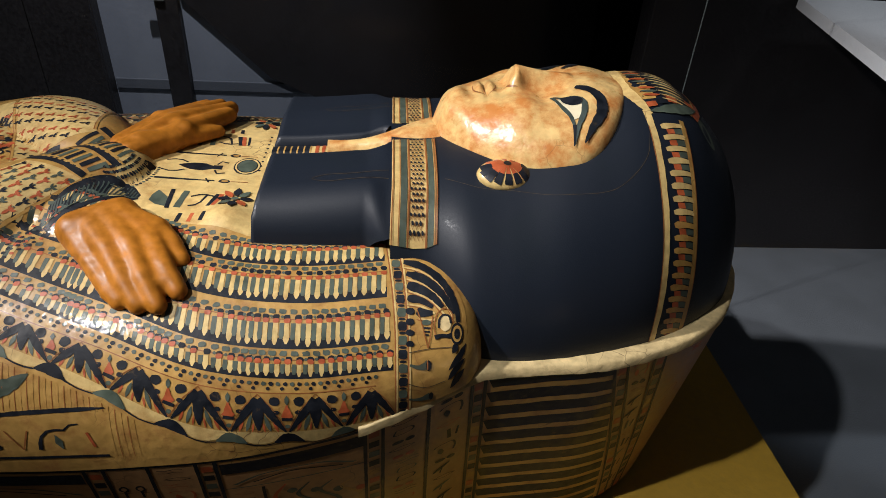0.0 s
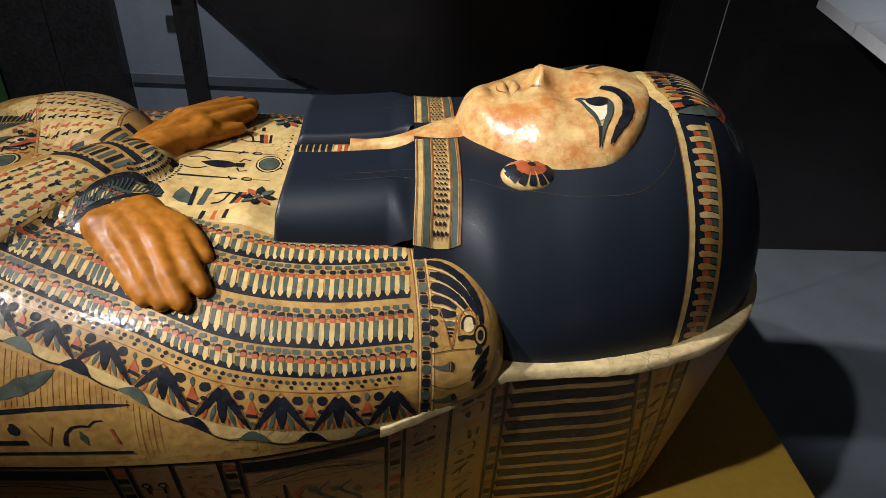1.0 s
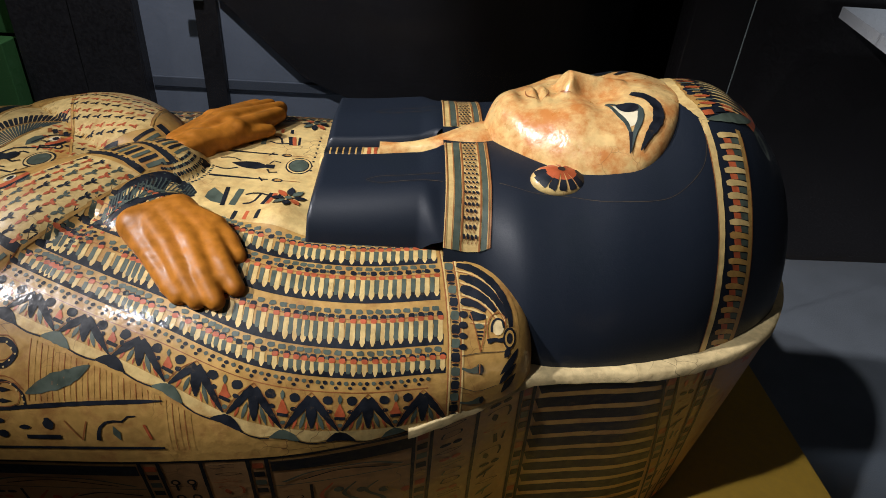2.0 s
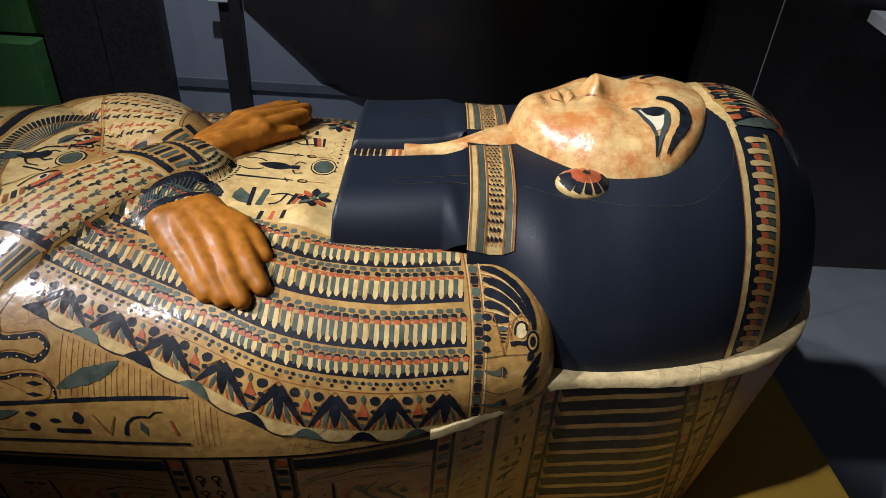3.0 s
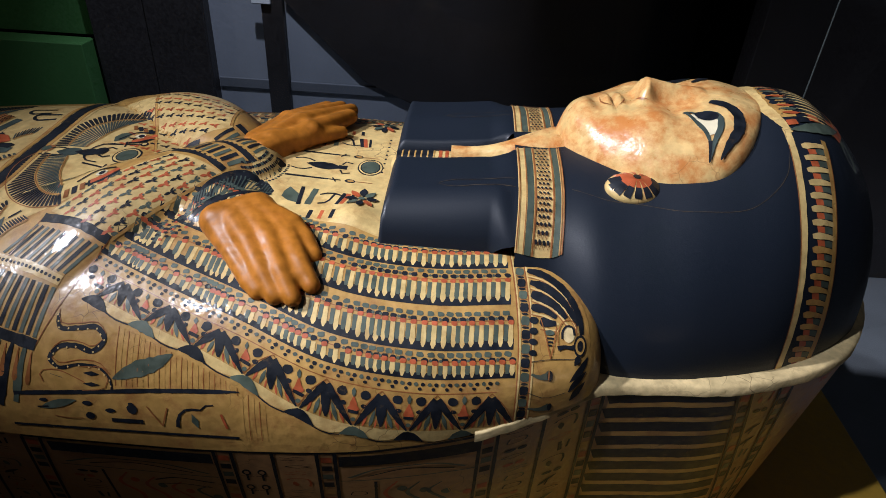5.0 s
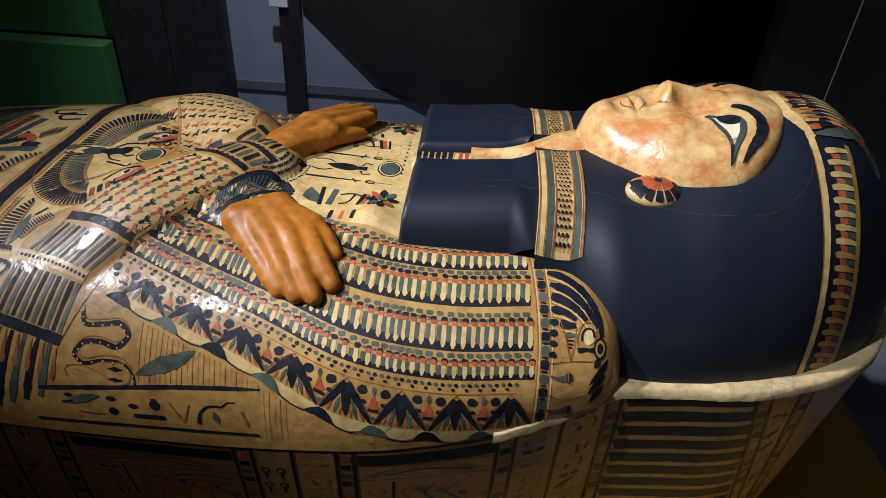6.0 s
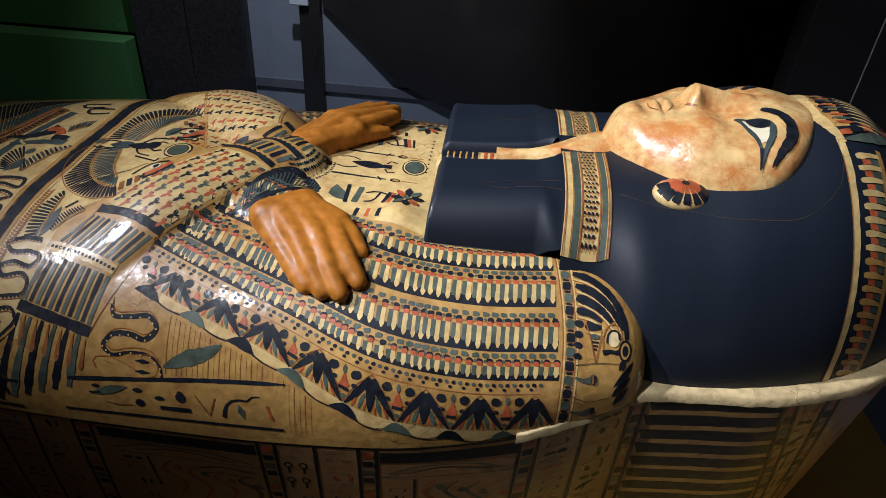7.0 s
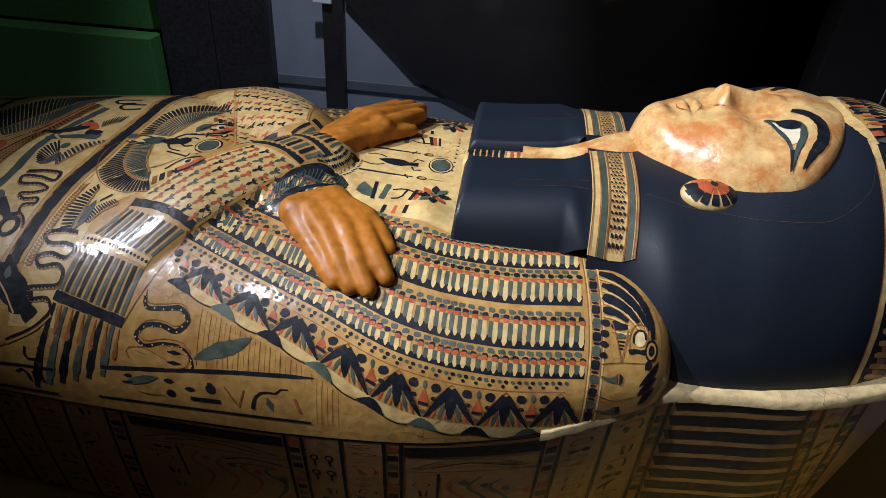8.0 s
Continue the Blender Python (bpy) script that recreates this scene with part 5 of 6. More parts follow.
for c, sg in (((-0.5562, 0.1214), 1), ((-0.575, -0.014), -1)):
    P.stroke(NAVY, [(c[0] - 0.026, c[1] + 0.012), (c[0] - 0.008, c[1] - 0.010), (c[0] + 0.014, c[1] - 0.010)], 0.0028, layer=3)
    P.blob(WHITE, c[0], c[1], 0.0075, 0.0062, layer=2)
    P.blob(NAVY, c[0] + 0.001, c[1], 0.0042, 0.0045, layer=4)
    P.stroke(RED, [(c[0] - 0.006, c[1] + 0.016), (c[0] + 0.006, c[1] + 0.010), (c[0] + 0.020, c[1] - 0.006)], 0.0072, layer=3)
    P.stroke(NAVY, [(c[0] - 0.012, c[1] + 0.020), (c[0] + 0.006, c[1] + 0.017), (c[0] + 0.024, c[1] + 0.0)], 0.0048, layer=2)
for k, m in enumerate((BROWN, NAVY, BROWN, NAVY)):
    P.stroke(m, [(-0.589 + 0.0085 * k, 0.146 - 0.004 * k), (-0.584 + 0.0085 * k, 0.160 - 0.005 * k)], 0.0062, layer=2, step=0.006)
    P.stroke(m, [(-0.596 + 0.0085 * k, -0.044 + 0.003 * k), (-0.590 + 0.0085 * k, -0.032 + 0.003 * k)], 0.0052, layer=2, step=0.006)
P.build("winged_beetle", lid_part, "winged beetle with striped feathers")

P = Paint(on_lid, 0.0006)
BAND = [(-0.704, -0.16), (-0.701, -0.110), (-0.6985, -0.046), (-0.7035, 0.017), (-0.7030, 0.060), (-0.7030, 0.099), (-0.7110, 0.149), (-0.7150, 0.199), (-0.7200, 0.241), (-0.7250, 0.270)]
P.stroke(NAVY, BAND, 0.0165, layer=1)
for d, m, w in ((0.0125, OCHRE, 0.005), (-0.0125, OCHRE, 0.005), (0.0155, BROWN, 0.001), (-0.0155, BROWN, 0.001), (0.0185, CREAM, 0.004)):
    P.stroke(m, [(u + d, v) for u, v in BAND], w, layer=2)
rail = curve([-0.16, -0.046, 0.06, 0.149, 0.199, 0.270], [-0.704, -0.6985, -0.703, -0.711, -0.715, -0.725])
for k in range(30):
    v = 0.150 + k * 0.0042
    x = float(rail(v)) + 0.0240
    P.stroke(BROWN, [(x - 0.0050, v - 0.002), (x, v + 0.002), (x + 0.0050, v - 0.002)], 0.0020, layer=2, step=0.004)
# tail of the band, spreading towards the edge of the lid
P.stroke(NAVY, [(-0.742, 0.268), (-0.722, 0.292), (-0.700, 0.315), (-0.682, 0.334)], lambda t: 0.030 + 0.006 * t if t < 0.85 else 0.020, layer=1, step=0.006)
P.stroke(CREAM, [(-0.742, 0.285), (-0.722, 0.306), (-0.706, 0.330)], 0.0022, layer=2)
P.build("body_band", lid_part, "blue-black crossing band edged in ochre")

P = Paint(on_lid, 0.0006)
P.patch(CREAM, (-0.700, 0.165), (-0.640, 0.175), (-0.652, 0.345), (-0.712, 0.345), 10, 28, layer=-0.9)
# small wings beside the sleeve
wing(P, [(-0.6624, 0.2246), (-0.6632, 0.2080), (-0.6625, 0.1806), (-0.6622, 0.1602)], [(-0.6800, 0.2290), (-0.6850, 0.2086), (-0.6858, 0.1808), (-0.6700, 0.1500)], 16, NAVY)
wing(P, [(-0.6481, 0.2159), (-0.6374, 0.1990), (-0.6200, 0.1868)], [(-0.6580, 0.2080), (-0.6471, 0.1874), (-0.6304, 0.1798)], 14, NAVY)
P.stroke(SLATE, [(-0.6660, 0.2300), (-0.6600, 0.2130), (-0.6560, 0.1950), (-0.6540, 0.1800)], leaf(0.014), layer=2)
P.stroke(BROWN, [(-0.652, 0.186), (-0.640, 0.176)], leaf(0.008), layer=2)
P.stroke(NAVY, [(-0.648, 0.182), (-0.636, 0.172)], 0.003, layer=3)
# second serpent
SN = [(-0.6547, 0.2283), (-0.6798, 0.2265), (-0.6961, 0.2333), (-0.6878, 0.2423), (-0.6602, 0.2443), (-0.6476, 0.2502), (-0.6535, 0.2606), (-0.6810, 0.2566), (-0.6941, 0.2628), (-0.6882, 0.2718), (-0.6604, 0.2713), (-0.6530, 0.2788), (-0.6539, 0.2921), (-0.6744, 0.2966), (-0.6943, 0.3003), (-0.6889, 0.3099), (-0.6635, 0.3111), (-0.6581, 0.3215), (-0.6712, 0.3386), (-0.7148, 0.3613)]
P.stroke(NAVY, SN, lambda t: 0.0048 - 0.002 * t, layer=2, step=0.004)
P.stroke(BROWN, [(u + 0.001, v + 0.0045) for u, v in SN], 0.0013, layer=2)
for u, v in way(SN[:-2], 70):
    P.blob(NAVY, u, v + 0.0022, 0.0014, 0.0016, n=6, layer=2)
P.stroke(OCHRE, [(-0.656, 0.330), (-0.674, 0.346), (-0.714, 0.366)], 0.0030, layer=3)
P.stroke(RED, [(-0.73, 0.372), (-0.70, 0.36), (-0.675, 0.348)], 0.0018, layer=2)
P.stroke(NAVY, [(-0.745, 0.392), (-0.70, 0.393), (-0.655, 0.396)], 0.0035, layer=2)
P.stroke(NAVY, [(-0.745, 0.425), (-0.70, 0.428), (-0.655, 0.432)], 0.0035, layer=2)
for q in ([(-0.690, 0.368), (-0.690, 0.382), (-0.672, 0.382), (-0.672, 0.368)], [(-0.735, 0.402), (-0.735, 0.415)], [(-0.706, 0.402), (-0.695, 0.398), (-0.688, 0.414)], [(-0.684, 0.402), (-0.676, 0.400), (-0.670, 0.416)]):
    P.stroke(NAVY, q, 0.0028, layer=2)
P.build("serpent_panel", lid_part, "narrow panel with a second snake")

P = Paint(on_lid, 0.0006)
# seated emblem, wings and vulture beyond the band
P.patch(CREAM, (-0.93, -0.13), (-0.700, -0.13), (-0.732, 0.262), (-0.90, 0.262), 24, 44, layer=-0.9)
wing(P, [(-0.7689, 0.1098), (-0.7735, 0.0964), (-0.7701, 0.0889), (-0.7690, 0.0785)], [(-0.7852, 0.1060), (-0.7990, 0.0803), (-0.7984, 0.0593), (-0.7900, 0.0464)], 12, NAVY, None, 0.6)
P.stroke(SLATE, [(-0.776, 0.112), (-0.768, 0.100), (-0.764, 0.082)], leaf(0.015), layer=3)
wing(P, [(-0.7514, 0.1115), (-0.7432, 0.0917), (-0.7350, 0.0715), (-0.7193, 0.0486)], [(-0.7599, 0.0976), (-0.7593, 0.0731), (-0.7471, 0.0522), (-0.7256, 0.0424)], 13, NAVY, SLATE, 0.6)
P.stroke(SLATE, [(-0.8141, 0.0427), (-0.780, 0.034), (-0.7375, 0.0331)], lambda t: 0.010 + 0.006 * t, layer=2)
P.stroke(NAVY, [(-0.834, 0.0215), (-0.804, 0.0180), (-0.786, 0.0080), (-0.770, -0.010)], lambda t: 0.006 + 0.016 * t, layer=3)
P.stroke(RED, [(-0.785, -0.004), (-0.768, -0.004), (-0.760, 0.010)], 0.013, layer=4)
P.stroke(NAVY, [(-0.766, 0.020), (-0.752, 0.018), (-0.742, 0.022)], 0.012, layer=3)
P.stroke(CREAM, [(-0.806, 0.030), (-0.796, 0.040), (-0.790, 0.044)], 0.0035, layer=4)
wing(P, [(-0.752, 0.002), (-0.744, -0.008), (-0.732, -0.014)], [(-0.758, -0.016), (-0.746, -0.028), (-0.728, -0.034)], 9, NAVY, SLATE, 0.6)
P.blob(GREEN, -0.770, 0.062, 0.006, 0.008, layer=2)
S3 = [(-0.782, 0.127), (-0.755, 0.1245), (-0.7330, 0.1306), (-0.7324, 0.1422), (-0.7599, 0.1367), (-0.7834, 0.1379), (-0.7808, 0.1468), (-0.7464, 0.1519), (-0.7337, 0.1598), (-0.7493, 0.1668), (-0.7673, 0.1696), (-0.7588, 0.1772), (-0.7362, 0.1782), (-0.7345, 0.1839), (-0.7522, 0.1884), (-0.7518, 0.1958), (-0.7392, 0.2086), (-0.7326, 0.2210)]
P.stroke(NAVY, S3, lambda t: 0.0050 - 0.0025 * t, layer=2, step=0.004)
P.stroke(BROWN, [(u - 0.001, v + 0.0042) for u, v in S3], 0.0012, layer=2)
for u, v in way(S3, 64):
    P.blob(NAVY, u, v + 0.0020, 0.0014, 0.0015, n=6, layer=2)
for q in range(2):
    P.stroke(NAVY, [(-0.722 - 0.02 * q, -0.056 - 0.022 * q), (-0.755 - 0.02 * q, -0.056 - 0.022 * q), (-0.760 - 0.02 * q, -0.066 - 0.022 * q), (-0.722 - 0.02 * q, -0.072 - 0.022 * q)], 0.0044, layer=2)
# looped cross
P.stroke(NAVY, [(-0.7528 + 0.0115 * math.sin(q), 0.2215 - 0.0125 * math.cos(q)) for q in np.linspace(0, 2 * math.pi, 11)], 0.0058, layer=3, step=0.004)
P.stroke(NAVY, [(-0.777, 0.2010), (-0.762, 0.2051), (-0.7500, 0.2025)], 0.0060, layer=3)
P.stroke(NAVY, [(-0.786, 0.1784), (-0.770, 0.198), (-0.760, 0.210)], 0.0100, layer=3)
P.blob(GREEN, -0.726, 0.282, 0.006, 0.007, n=6, layer=2, wob=0.3)
# great vulture: two rows of feathers, a chequered edge and a green border
v_tip = [(-0.9493, -0.0440), (-0.9201, -0.0802), (-0.8875, -0.1080), (-0.8438, -0.1250), (-0.800, -0.135)]
v_mid = [(-0.9045, 0.0153), (-0.8815, -0.0144), (-0.8566, -0.0466), (-0.8332, -0.0830), (-0.800, -0.112)]
v_low = [(-0.8850, 0.0360), (-0.8655, 0.0210), (-0.8418, -0.0109), (-0.8263, -0.0440), (-0.8153, -0.0780)]
v_edge = [(-0.8330, 0.1300), (-0.8314, 0.0800), (-0.8280, 0.0400), (-0.8170, 0.0050), (-0.7921, -0.0645)]
v_border = [(-0.8074, 0.1700), (-0.8030, 0.1244), (-0.8081, 0.0763), (-0.8051, 0.0171), (-0.7777, -0.0566)]
wing(P, v_mid, v_tip, 30, NAVY, None, 0.74)
wing(P, v_low, v_mid, 30, SLATE, None, 0.70)
for k in range(6):
    P.stroke((RED, OCHRE, NAVY)[k % 3], [mix(p, q, 0.10 + 0.09 * k) for p, q in zip(v_low, v_edge)], 0.0024, layer=1)
net = list(zip(way([mix(p, q, 0.55) for p, q in zip(v_low, v_edge)], 64), way(v_edge, 64)))
P.stroke(OCHRE, [mix(p, q, 0.5) for p, q in net[::7]], 0.017, layer=1)
for k, (p, q) in enumerate(net):
    for j in range(4):
        P.blob(BROWN if (j + k) % 2 else NAVY, *mix(p, q, (j + 0.5) / 4), 0.0014, 0.0016, n=6, layer=3)
P.stroke(SLATE, v_border, 0.0125, layer=1)
P.stroke(BROWN, v_edge, 0.0012, layer=3)
P.blob(RED, -0.875, 0.075, 0.018, 0.022, n=16, layer=2)
P.blob(OCHRE, -0.875, 0.075, 0.011, 0.014, n=16, layer=3)
P.blob(SLATE, -0.800, 0.178, 0.014, 0.014, n=14, layer=2)
for sg in (-1, 1):
    P.stroke(NAVY, [(-0.95, sg * 0.10), (-1.45, sg * 0.08)], 0.012, layer=1)
for k in range(6):
    P.stroke(NAVY, [(-0.96 - 0.09 * k, -0.33), (-0.96 - 0.09 * k, 0.0), (-0.96 - 0.09 * k, 0.33)], 0.008, layer=1)
P.build("vulture_panel", lid_part, "winged vulture, emblems and snakes on yellow")

# ---- painted panels on the side of the case ----
def block_column(P, x0, x1, lean=0.0, v1=1.0):
    """A narrow ladder of coloured blocks between two dark rules."""
    w = x1 - x0
    for x in (x0, x1):
        P.stroke(NAVY, [(x, 0.012), (x + lean * 0.5, 0.5), (x + lean, 1.0)], 0.0042, layer=2, step=0.04)
    k = 0
    v = 0.03
    while v < v1:
        m = (RED, NAVY, GREEN, NAVY, OCHRE)[k % 5]
        xc = x0 + w * 0.5 + lean * (v + 0.03)
        P.patch(m, (xc - w * 0.30, v + 0.008), (xc + w * 0.30, v + 0.008), (xc + w * 0.30, v + 0.045), (xc - w * 0.30, v + 0.045), 1, 1, layer=1)
        v += 0.062
        k += 1


def signs(P, x0, x1, seed, lean=0.0, v0=0.04, v1=0.95):
    """A column of small painted signs: birds, loaves, strokes, water lines and feathers."""
    rr = random.Random(seed)
    v = v0
    w = x1 - x0
    while v < v1:
        c = (x0 + x1) / 2 + lean * v + rr.uniform(-0.1, 0.1) * w
        m = rr.choice((GREEN, NAVY, NAVY, RED))
        kind = rr.randrange(7)
        h = 0.05
        if kind == 0:
            P.stroke(m, [(c - w * 0.28, v + 0.05), (c, v + 0.02), (c + w * 0.25, v)], leaf(w * 0.22), layer=1, step=0.006)
            P.stroke(m, [(c, v + 0.03), (c - w * 0.05, v + 0.06)], w * 0.05, layer=1)
            h = 0.075
        elif kind == 1:
            P.blob(m, c - w * 0.15, v + 0.012, w * 0.16, 0.010, layer=1)
            P.blob(m, c + w * 0.18, v + 0.012, w * 0.13, 0.012, layer=1)
            h = 0.035
        elif kind == 2:
            for q in (0, 0.018):
                P.stroke(m, [(c - w * 0.32, v + q), (c - w * 0.1, v + q + 0.004), (c + w * 0.1, v + q - 0.004), (c + w * 0.32, v + q)], w * 0.06, layer=1)
            h = 0.045
        elif kind == 3:
            P.stroke(m, [(c - w * 0.3, v + 0.01), (c - w * 0.22, v), (c + w * 0.2, v), (c + w * 0.33, v + 0.025), (c + w * 0.30, v + 0.06)], w * 0.07, layer=1)
            P.stroke(m, [(c - w * 0.12, v + 0.022), (c - w * 0.06, v + 0.062)], leaf(w * 0.18), layer=1)
            h = 0.085
        elif kind == 4:
            P.stroke(m, [(c - w * 0.08, v), (c - w * 0.04, v + 0.055)], w * 0.11, layer=1)
            P.stroke(m, [(c + w * 0.2, v + 0.005), (c + w * 0.16, v + 0.05)], w * 0.07, layer=1)
            h = 0.075
        elif kind == 5:
            P.stroke(m, [(c - w * 0.34, v + 0.012), (c, v + 0.002), (c + w * 0.34, v + 0.012)], w * 0.05, layer=1)
            P.stroke(m, [(c - w * 0.34, v + 0.012), (c, v + 0.024), (c + w * 0.34, v + 0.012)], w * 0.05, layer=1)
            h = 0.045
        else:
            P.stroke(m, [(c - w * 0.2, v), (c - w * 0.2, v + 0.03), (c + w * 0.15, v + 0.03), (c + w * 0.15, v), (c - w * 0.2, v)], w * 0.05, layer=1)
            h = 0.055
        v += h + 0.008


P = Paint(on_case, 0.0006)
P.patch(OCHRE, (0.068, 0.05), (0.215, 0.035), (0.288, 1.0), (0.076, 1.0), 12, 12)
P.build("striped_panel", case_part, "tan panel with black stripes")
for k in range(13):
    P = Paint(on_case, 0.0006)
    v = 0.042 + k * 0.0800
    P.stroke(NAVY, [(0.066 + 0.008 * v, v + 0.010), (0.14 + 0.03 * v, v), (0.216 + 0.07 * v, v - 0.006)], 0.054, layer=1, step=0.012, wob=0.07)
    P.build("stripe", case_part)

P = Paint(on_case, 0.0006)
block_column(P, 0.217, 0.235, 0.080)
signs(P, 0.238, 0.272, 11, 0.066)
block_column(P, 0.274, 0.291, 0.058)
for q in range(3):
    P.stroke(RED, [(0.335 + 0.01 * q, 0.05), (0.345, 0.06 + 0.012 * q), (0.352 + 0.003 * q, 0.075)], 0.004, layer=1)
P.stroke(RED, [(0.33, 0.30), (0.345, 0.27), (0.35, 0.33), (0.335, 0.37)], 0.0016, layer=1)
P.stroke(RED, [(0.33, 0.55), (0.35, 0.52), (0.35, 0.60)], 0.0016, layer=1)
P.build("head_column", case_part, "column of painted signs between block ladders")

P = Paint(on_case, 0.0006)
block_column(P, 0.044, 0.060, 0.012)
signs(P, 0.0, 0.042, 12)
P.stroke(NAVY, [(-0.006, 0.01), (-0.004, 0.5), (0.0, 1.0)], 0.0042, layer=2)
signs(P, -0.054, -0.010, 13)
block_column(P, -0.078, -0.058, 0.0)
P.build("shoulder_column", case_part, "columns of painted signs")


def shrine(P, x0, x1, seed):
    """A picture panel under a dark bar and a shallow arched roof."""
    w = x1 - x0
    P.patch(NAVY, (x0, 0.035), (x1, 0.035), (x1, 0.105), (x0, 0.105), 8, 1, layer=1)
    P.stroke(OCHRE, [(x0, 0.026), (x1, 0.026)], 0.006, layer=1)
    P.stroke(GREEN, [(x0 + 0.01, 0.19), (x0 + w * 0.3, 0.135), (x0 + w * 0.65, 0.135), (x1 - 0.01, 0.19)], 0.006, layer=1)
    P.stroke(NAVY, [(x0 + w * 0.2, 0.185), (x0 + w * 0.45, 0.152), (x1 - w * 0.15, 0.19)], 0.005, layer=1)
    P.stroke(GREEN, [(x0, 0.215), (x0 + w / 2, 0.212), (x1, 0.215)], 0.005, layer=1)
    P.stroke(NAVY, [(x0 + w * 0.26, 0.23), (x0 + w * 0.26, 0.50)], 0.0035, layer=1)
    signs(P, x0 + 0.005, x0 + w * 0.24, seed, 0, 0.25, 0.6)
    rr = random.Random(seed)
    for q in range(4):
        c = x0 + w * (0.38 + 0.17 * q)
        P.stroke(rr.choice((RED, OCHRE, GREEN)), [(c + 0.006, 0.24 + 0.02 * q), (c - 0.008, 0.33), (c + 0.012, 0.43), (c - 0.003, 0.60)], lambda t: 0.0025 + 0.004 * math.sin(math.pi * t), layer=1)
        P.blob(rr.choice((RED, GREEN)), c + 0.012, 0.30 + 0.03 * q, 0.006, 0.02, layer=1)
    for q in range(3):
        P.stroke(rr.choice((RED, NAVY, GREEN)), [(x0 + 0.01, 0.65 + 0.1 * q), (x1 - 0.01, 0.65 + 0.1 * q)], 0.007, layer=1)


P = Paint(on_case, 0.0006)
shrine(P, -0.234, -0.080, 21)
P.build("shrine_panel", case_part, "painted shrine panel under dark bar")
P = Paint(on_case, 0.0006)
block_column(P, -0.258, -0.238, 0.0)
signs(P, -0.304, -0.262, 14)
P.stroke(NAVY, [(-0.308, 0.01), (-0.308, 1.0)], 0.0042, layer=2)
for q in range(4):
    x, v = -0.342 + 0.018 * (q % 2), 0.16 + 0.12 * (q // 2)
    P.blob(NAVY, x, v, 0.0055, 0.022, n=12, layer=1)
    P.blob(TAN, x, v, 0.0030, 0.013, n=10, layer=2)
    P.stroke(NAVY, [(x, v + 0.02), (x, v + 0.065)], 0.0028, layer=1)
    P.stroke(NAVY, [(x - 0.008, v + 0.030), (x + 0.008, v + 0.030)], 0.0026, layer=1)
signs(P, -0.350, -0.312, 15, 0, 0.42)
block_column(P, -0.374, -0.354, 0.0)
P.build("middle_column", case_part, "columns of painted signs with looped crosses")
P = Paint(on_case, 0.0006)
shrine(P, -0.572, -0.378, 22)
P.stroke(NAVY, [(-0.46, 0.28), (-0.43, 0.245), (-0.385, 0.265)], 0.006, layer=2)
P.stroke(NAVY, [(-0.455, 0.31), (-0.42, 0.295), (-0.39, 0.31)], 0.004, layer=2)
P.build("eye_panel", case_part, "painted shrine panel with large eye")
P = Paint(on_case, 0.0006)
block_column(P, -0.600, -0.578, -0.03)
for k in range(8):
    x = -0.606 - 0.052 * k
    signs(P, x - 0.046, x - 0.004, 30 + k, -0.04)
    P.stroke(NAVY, [(x - 0.050, 0.01), (x - 0.070, 0.5), (x - 0.090, 1.0)], 0.0042, layer=2)
P.build("foot_column", case_part, "columns of painted signs")
# dark seam under the edge of the lid
P = Paint(on_case, 0.0006)
P.stroke(NAVY, [(x, 0.008) for x in np.linspace(-0.60, -0.085, 12)], 0.014, layer=1)
P.stroke(NAVY, [(x, 0.012) for x in np.linspace(-1.3, -0.62, 12)], 0.006, layer=1)
P.build("seam_line", case_part)

# ---- hall beyond the plinth ----
structure("wall_grey", (-1.55, 1.62, 0.0), (0.7, 1.72, 2.6), GREY, "grey painted exhibition wall, partly lit", "wall")
structure("trim", (-1.098, 1.612, 0.36), (-0.36, 1.6205, 0.40), LEDGE, "narrow ledge along the grey wall", "trim")
structure("wall_green_low", (-3.6, 1.50, 0.0), (-1.56, 1.60, 0.525), WALLG, "dark green painted low wall", "wall")
structure("wall_green_high", (-3.6, 1.63, 0.525), (-1.56, 1.72, 2.6), WALLG, "dark green painted upper wall set back", "wall")
structure("wall_head_end", (0.72, 1.10, 0.0), (4.0, 1.2, 2.6), DARK, "black hall partition", "wall")


def thing(name, lo, hi, material, label, category, bevel=0.004):
    return tagged(new(name, box_mesh(name, lo, hi, material, bevel)), label, category)


pillar = tagged(new("pillar"), "matt black square pillar before green wall", "pillar")
part("shaft", box_mesh("shaft", (-1.54, 1.56, 0.0), (-1.10, 1.618, 2.6), DARK), pillar)
part("facing", box_mesh("facing", (-1.32, 1.548, 0.0), (-1.102, 1.559, 2.6), DARK), pillar)
post = tagged(new("post"), "slim black post before grey wall", "post")
part("upright", box_mesh("upright", (-0.890, 1.575, 0.0), (-0.810, 1.603, 2.6), DARK), post)
# small pale block before the post, added for a bright patch of unknown nature
part("clip", box_mesh("clip", (-0.92, 1.56, 0.698), (-0.85, 1.574, 0.73), PALE), post, "small pale block")

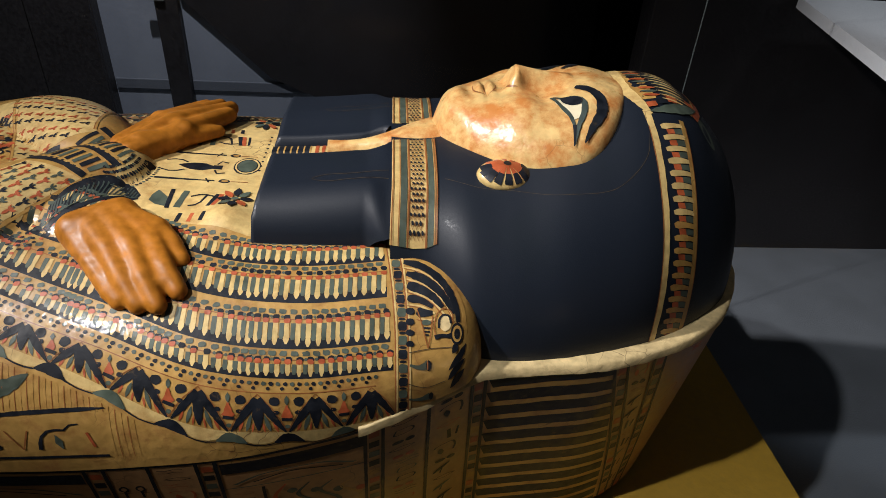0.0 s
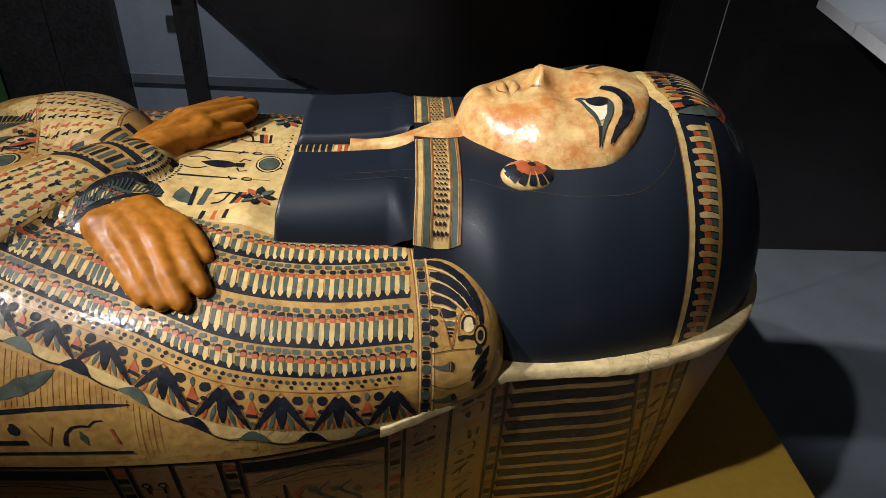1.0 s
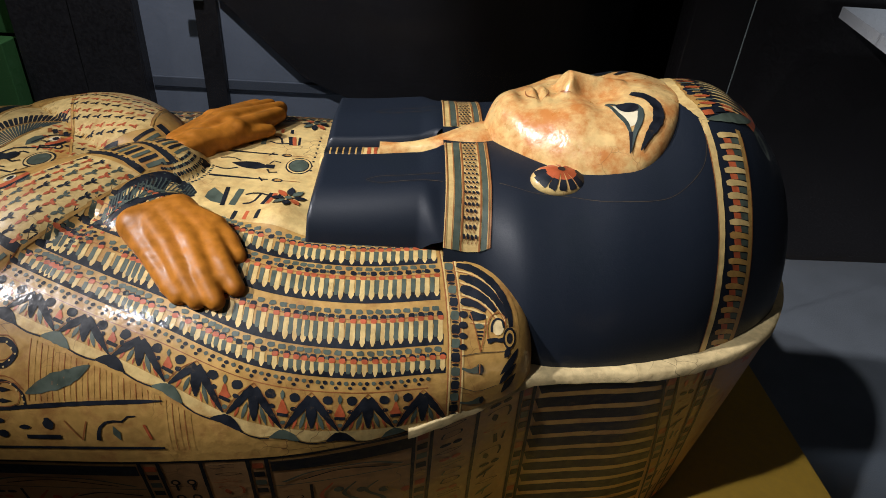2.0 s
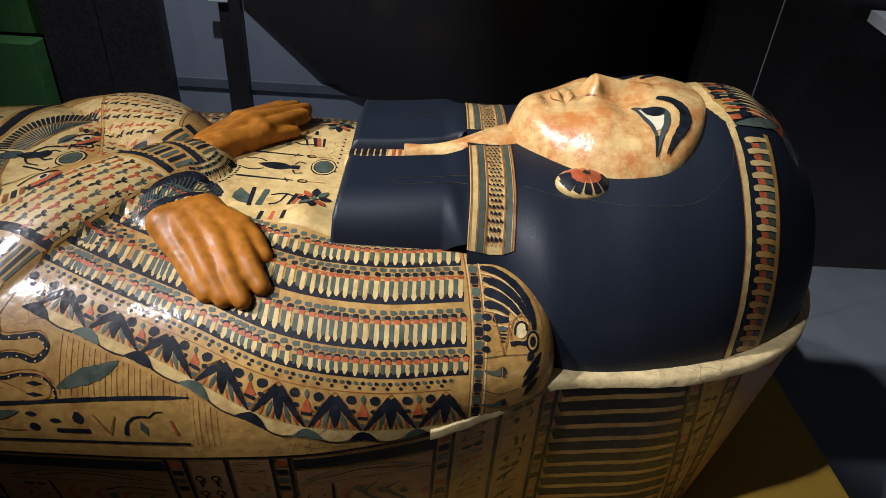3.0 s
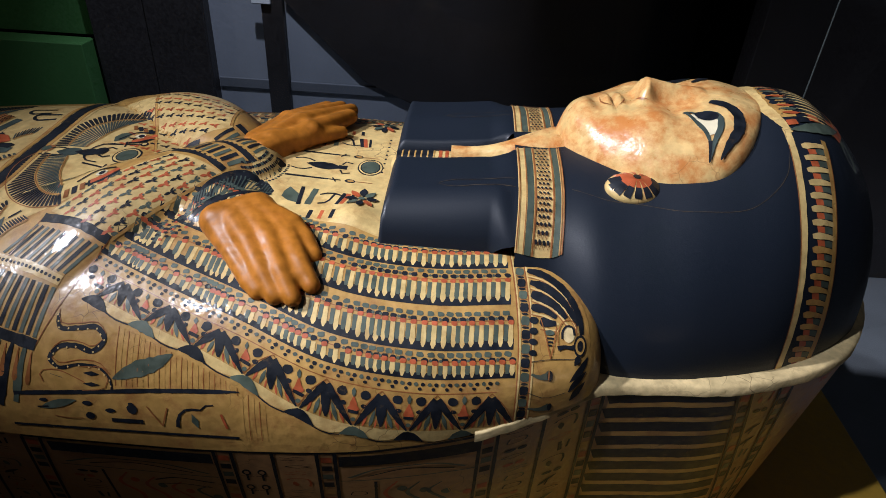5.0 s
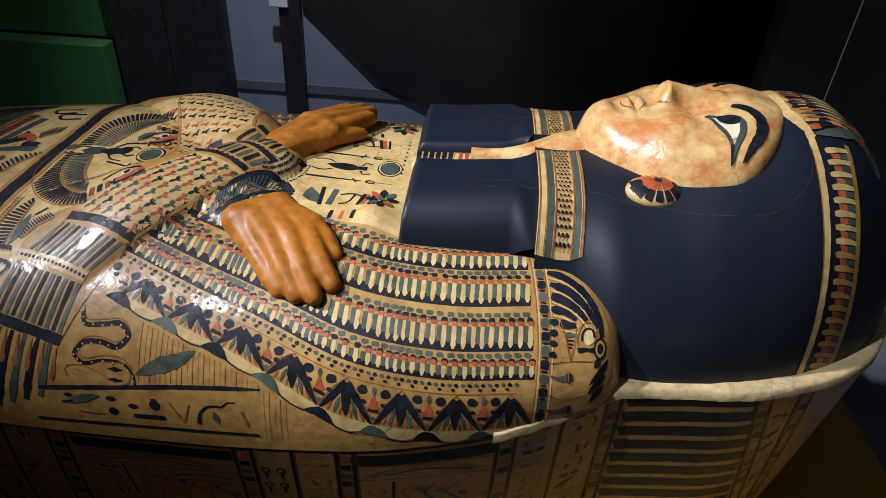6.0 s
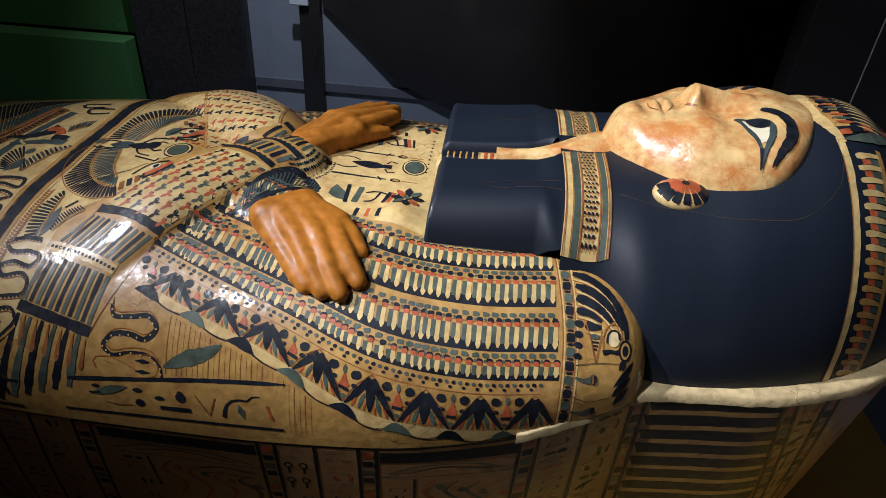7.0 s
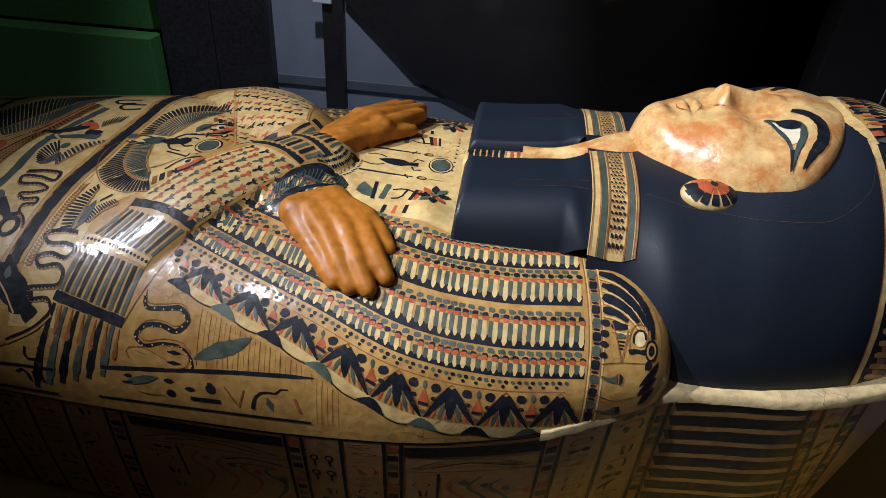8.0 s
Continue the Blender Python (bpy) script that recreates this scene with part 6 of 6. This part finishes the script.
# black sheet with a slanting lower edge, in place of the shadow on the wall
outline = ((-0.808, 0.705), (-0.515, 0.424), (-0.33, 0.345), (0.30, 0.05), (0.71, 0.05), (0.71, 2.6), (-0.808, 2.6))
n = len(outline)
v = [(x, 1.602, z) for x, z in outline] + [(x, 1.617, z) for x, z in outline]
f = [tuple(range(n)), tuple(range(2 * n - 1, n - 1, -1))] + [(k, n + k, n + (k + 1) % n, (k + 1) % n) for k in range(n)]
me = bpy.data.meshes.new("wall_shade_sheet")
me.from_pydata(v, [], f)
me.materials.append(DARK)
tagged(new("wall_shade_sheet", me), "black sheet in place of a slanting shadow on the grey wall", "panel", kind="structure")

# pale top of the next display case
side_case = tagged(new("display_case"), "neighbouring display case with pale grey top", "display case")
bm = bmesh.new()
ring = [bm.verts.new((x, y, 0.90)) for x, y in ((0.905, 0.285), (1.130, 1.06), (2.6, 1.06), (2.6, 0.285))]
face = bm.faces.new(ring)
ext = bmesh.ops.extrude_face_region(bm, geom=[face])
for q in ext["geom"]:
    if isinstance(q, bmesh.types.BMVert):
        q.co.z -= 0.03
bmesh.ops.recalc_face_normals(bm, faces=bm.faces)
me = bpy.data.meshes.new("case_top")
bm.to_mesh(me)
bm.free()
me.materials.append(PALE)
part("case_top", me, side_case)
part("case_body", box_mesh("case_body", (2.2, 0.36, 0.0), (2.55, 1.0, 0.868), DARK), side_case)

# ---- glass round the plinth ----
GLASS = bpy.data.materials.new("case_glass")
GLASS.use_nodes = True
nt = GLASS.node_tree
nt.nodes.remove(nt.nodes["Principled BSDF"])
clear, gloss, both = nt.nodes.new("ShaderNodeBsdfTransparent"), nt.nodes.new("ShaderNodeBsdfGlossy"), nt.nodes.new("ShaderNodeMixShader")
gloss.inputs["Roughness"].default_value = 0.02
both.inputs[0].default_value = 0.006
nt.links.new(clear.outputs[0], both.inputs[1])
nt.links.new(gloss.outputs[0], both.inputs[2])
nt.links.new(both.outputs[0], nt.nodes["Material Output"].inputs["Surface"])
EDGE = mat("polished_glass_edge", (0.10, 0.12, 0.12), 0.3, vary=0.05)
glass = tagged(new("glass_case"), "clear glass case standing on the plinth edge", "display case")
for lo, hi in (((-1.74, 0.555, 0.3605), (0.606, 0.563, 2.2)), ((0.608, -0.35, 0.3605), (0.616, 0.553, 2.2))):
    ob = part("pane", box_mesh("pane", lo, hi, GLASS, 0), glass)
    ob.visible_shadow = False
part("corner_edge", box_mesh("corner_edge", (0.609, 0.557, 0.3605), (0.611, 0.559, 2.2), EDGE, 0), glass, "bright polished glass edge")
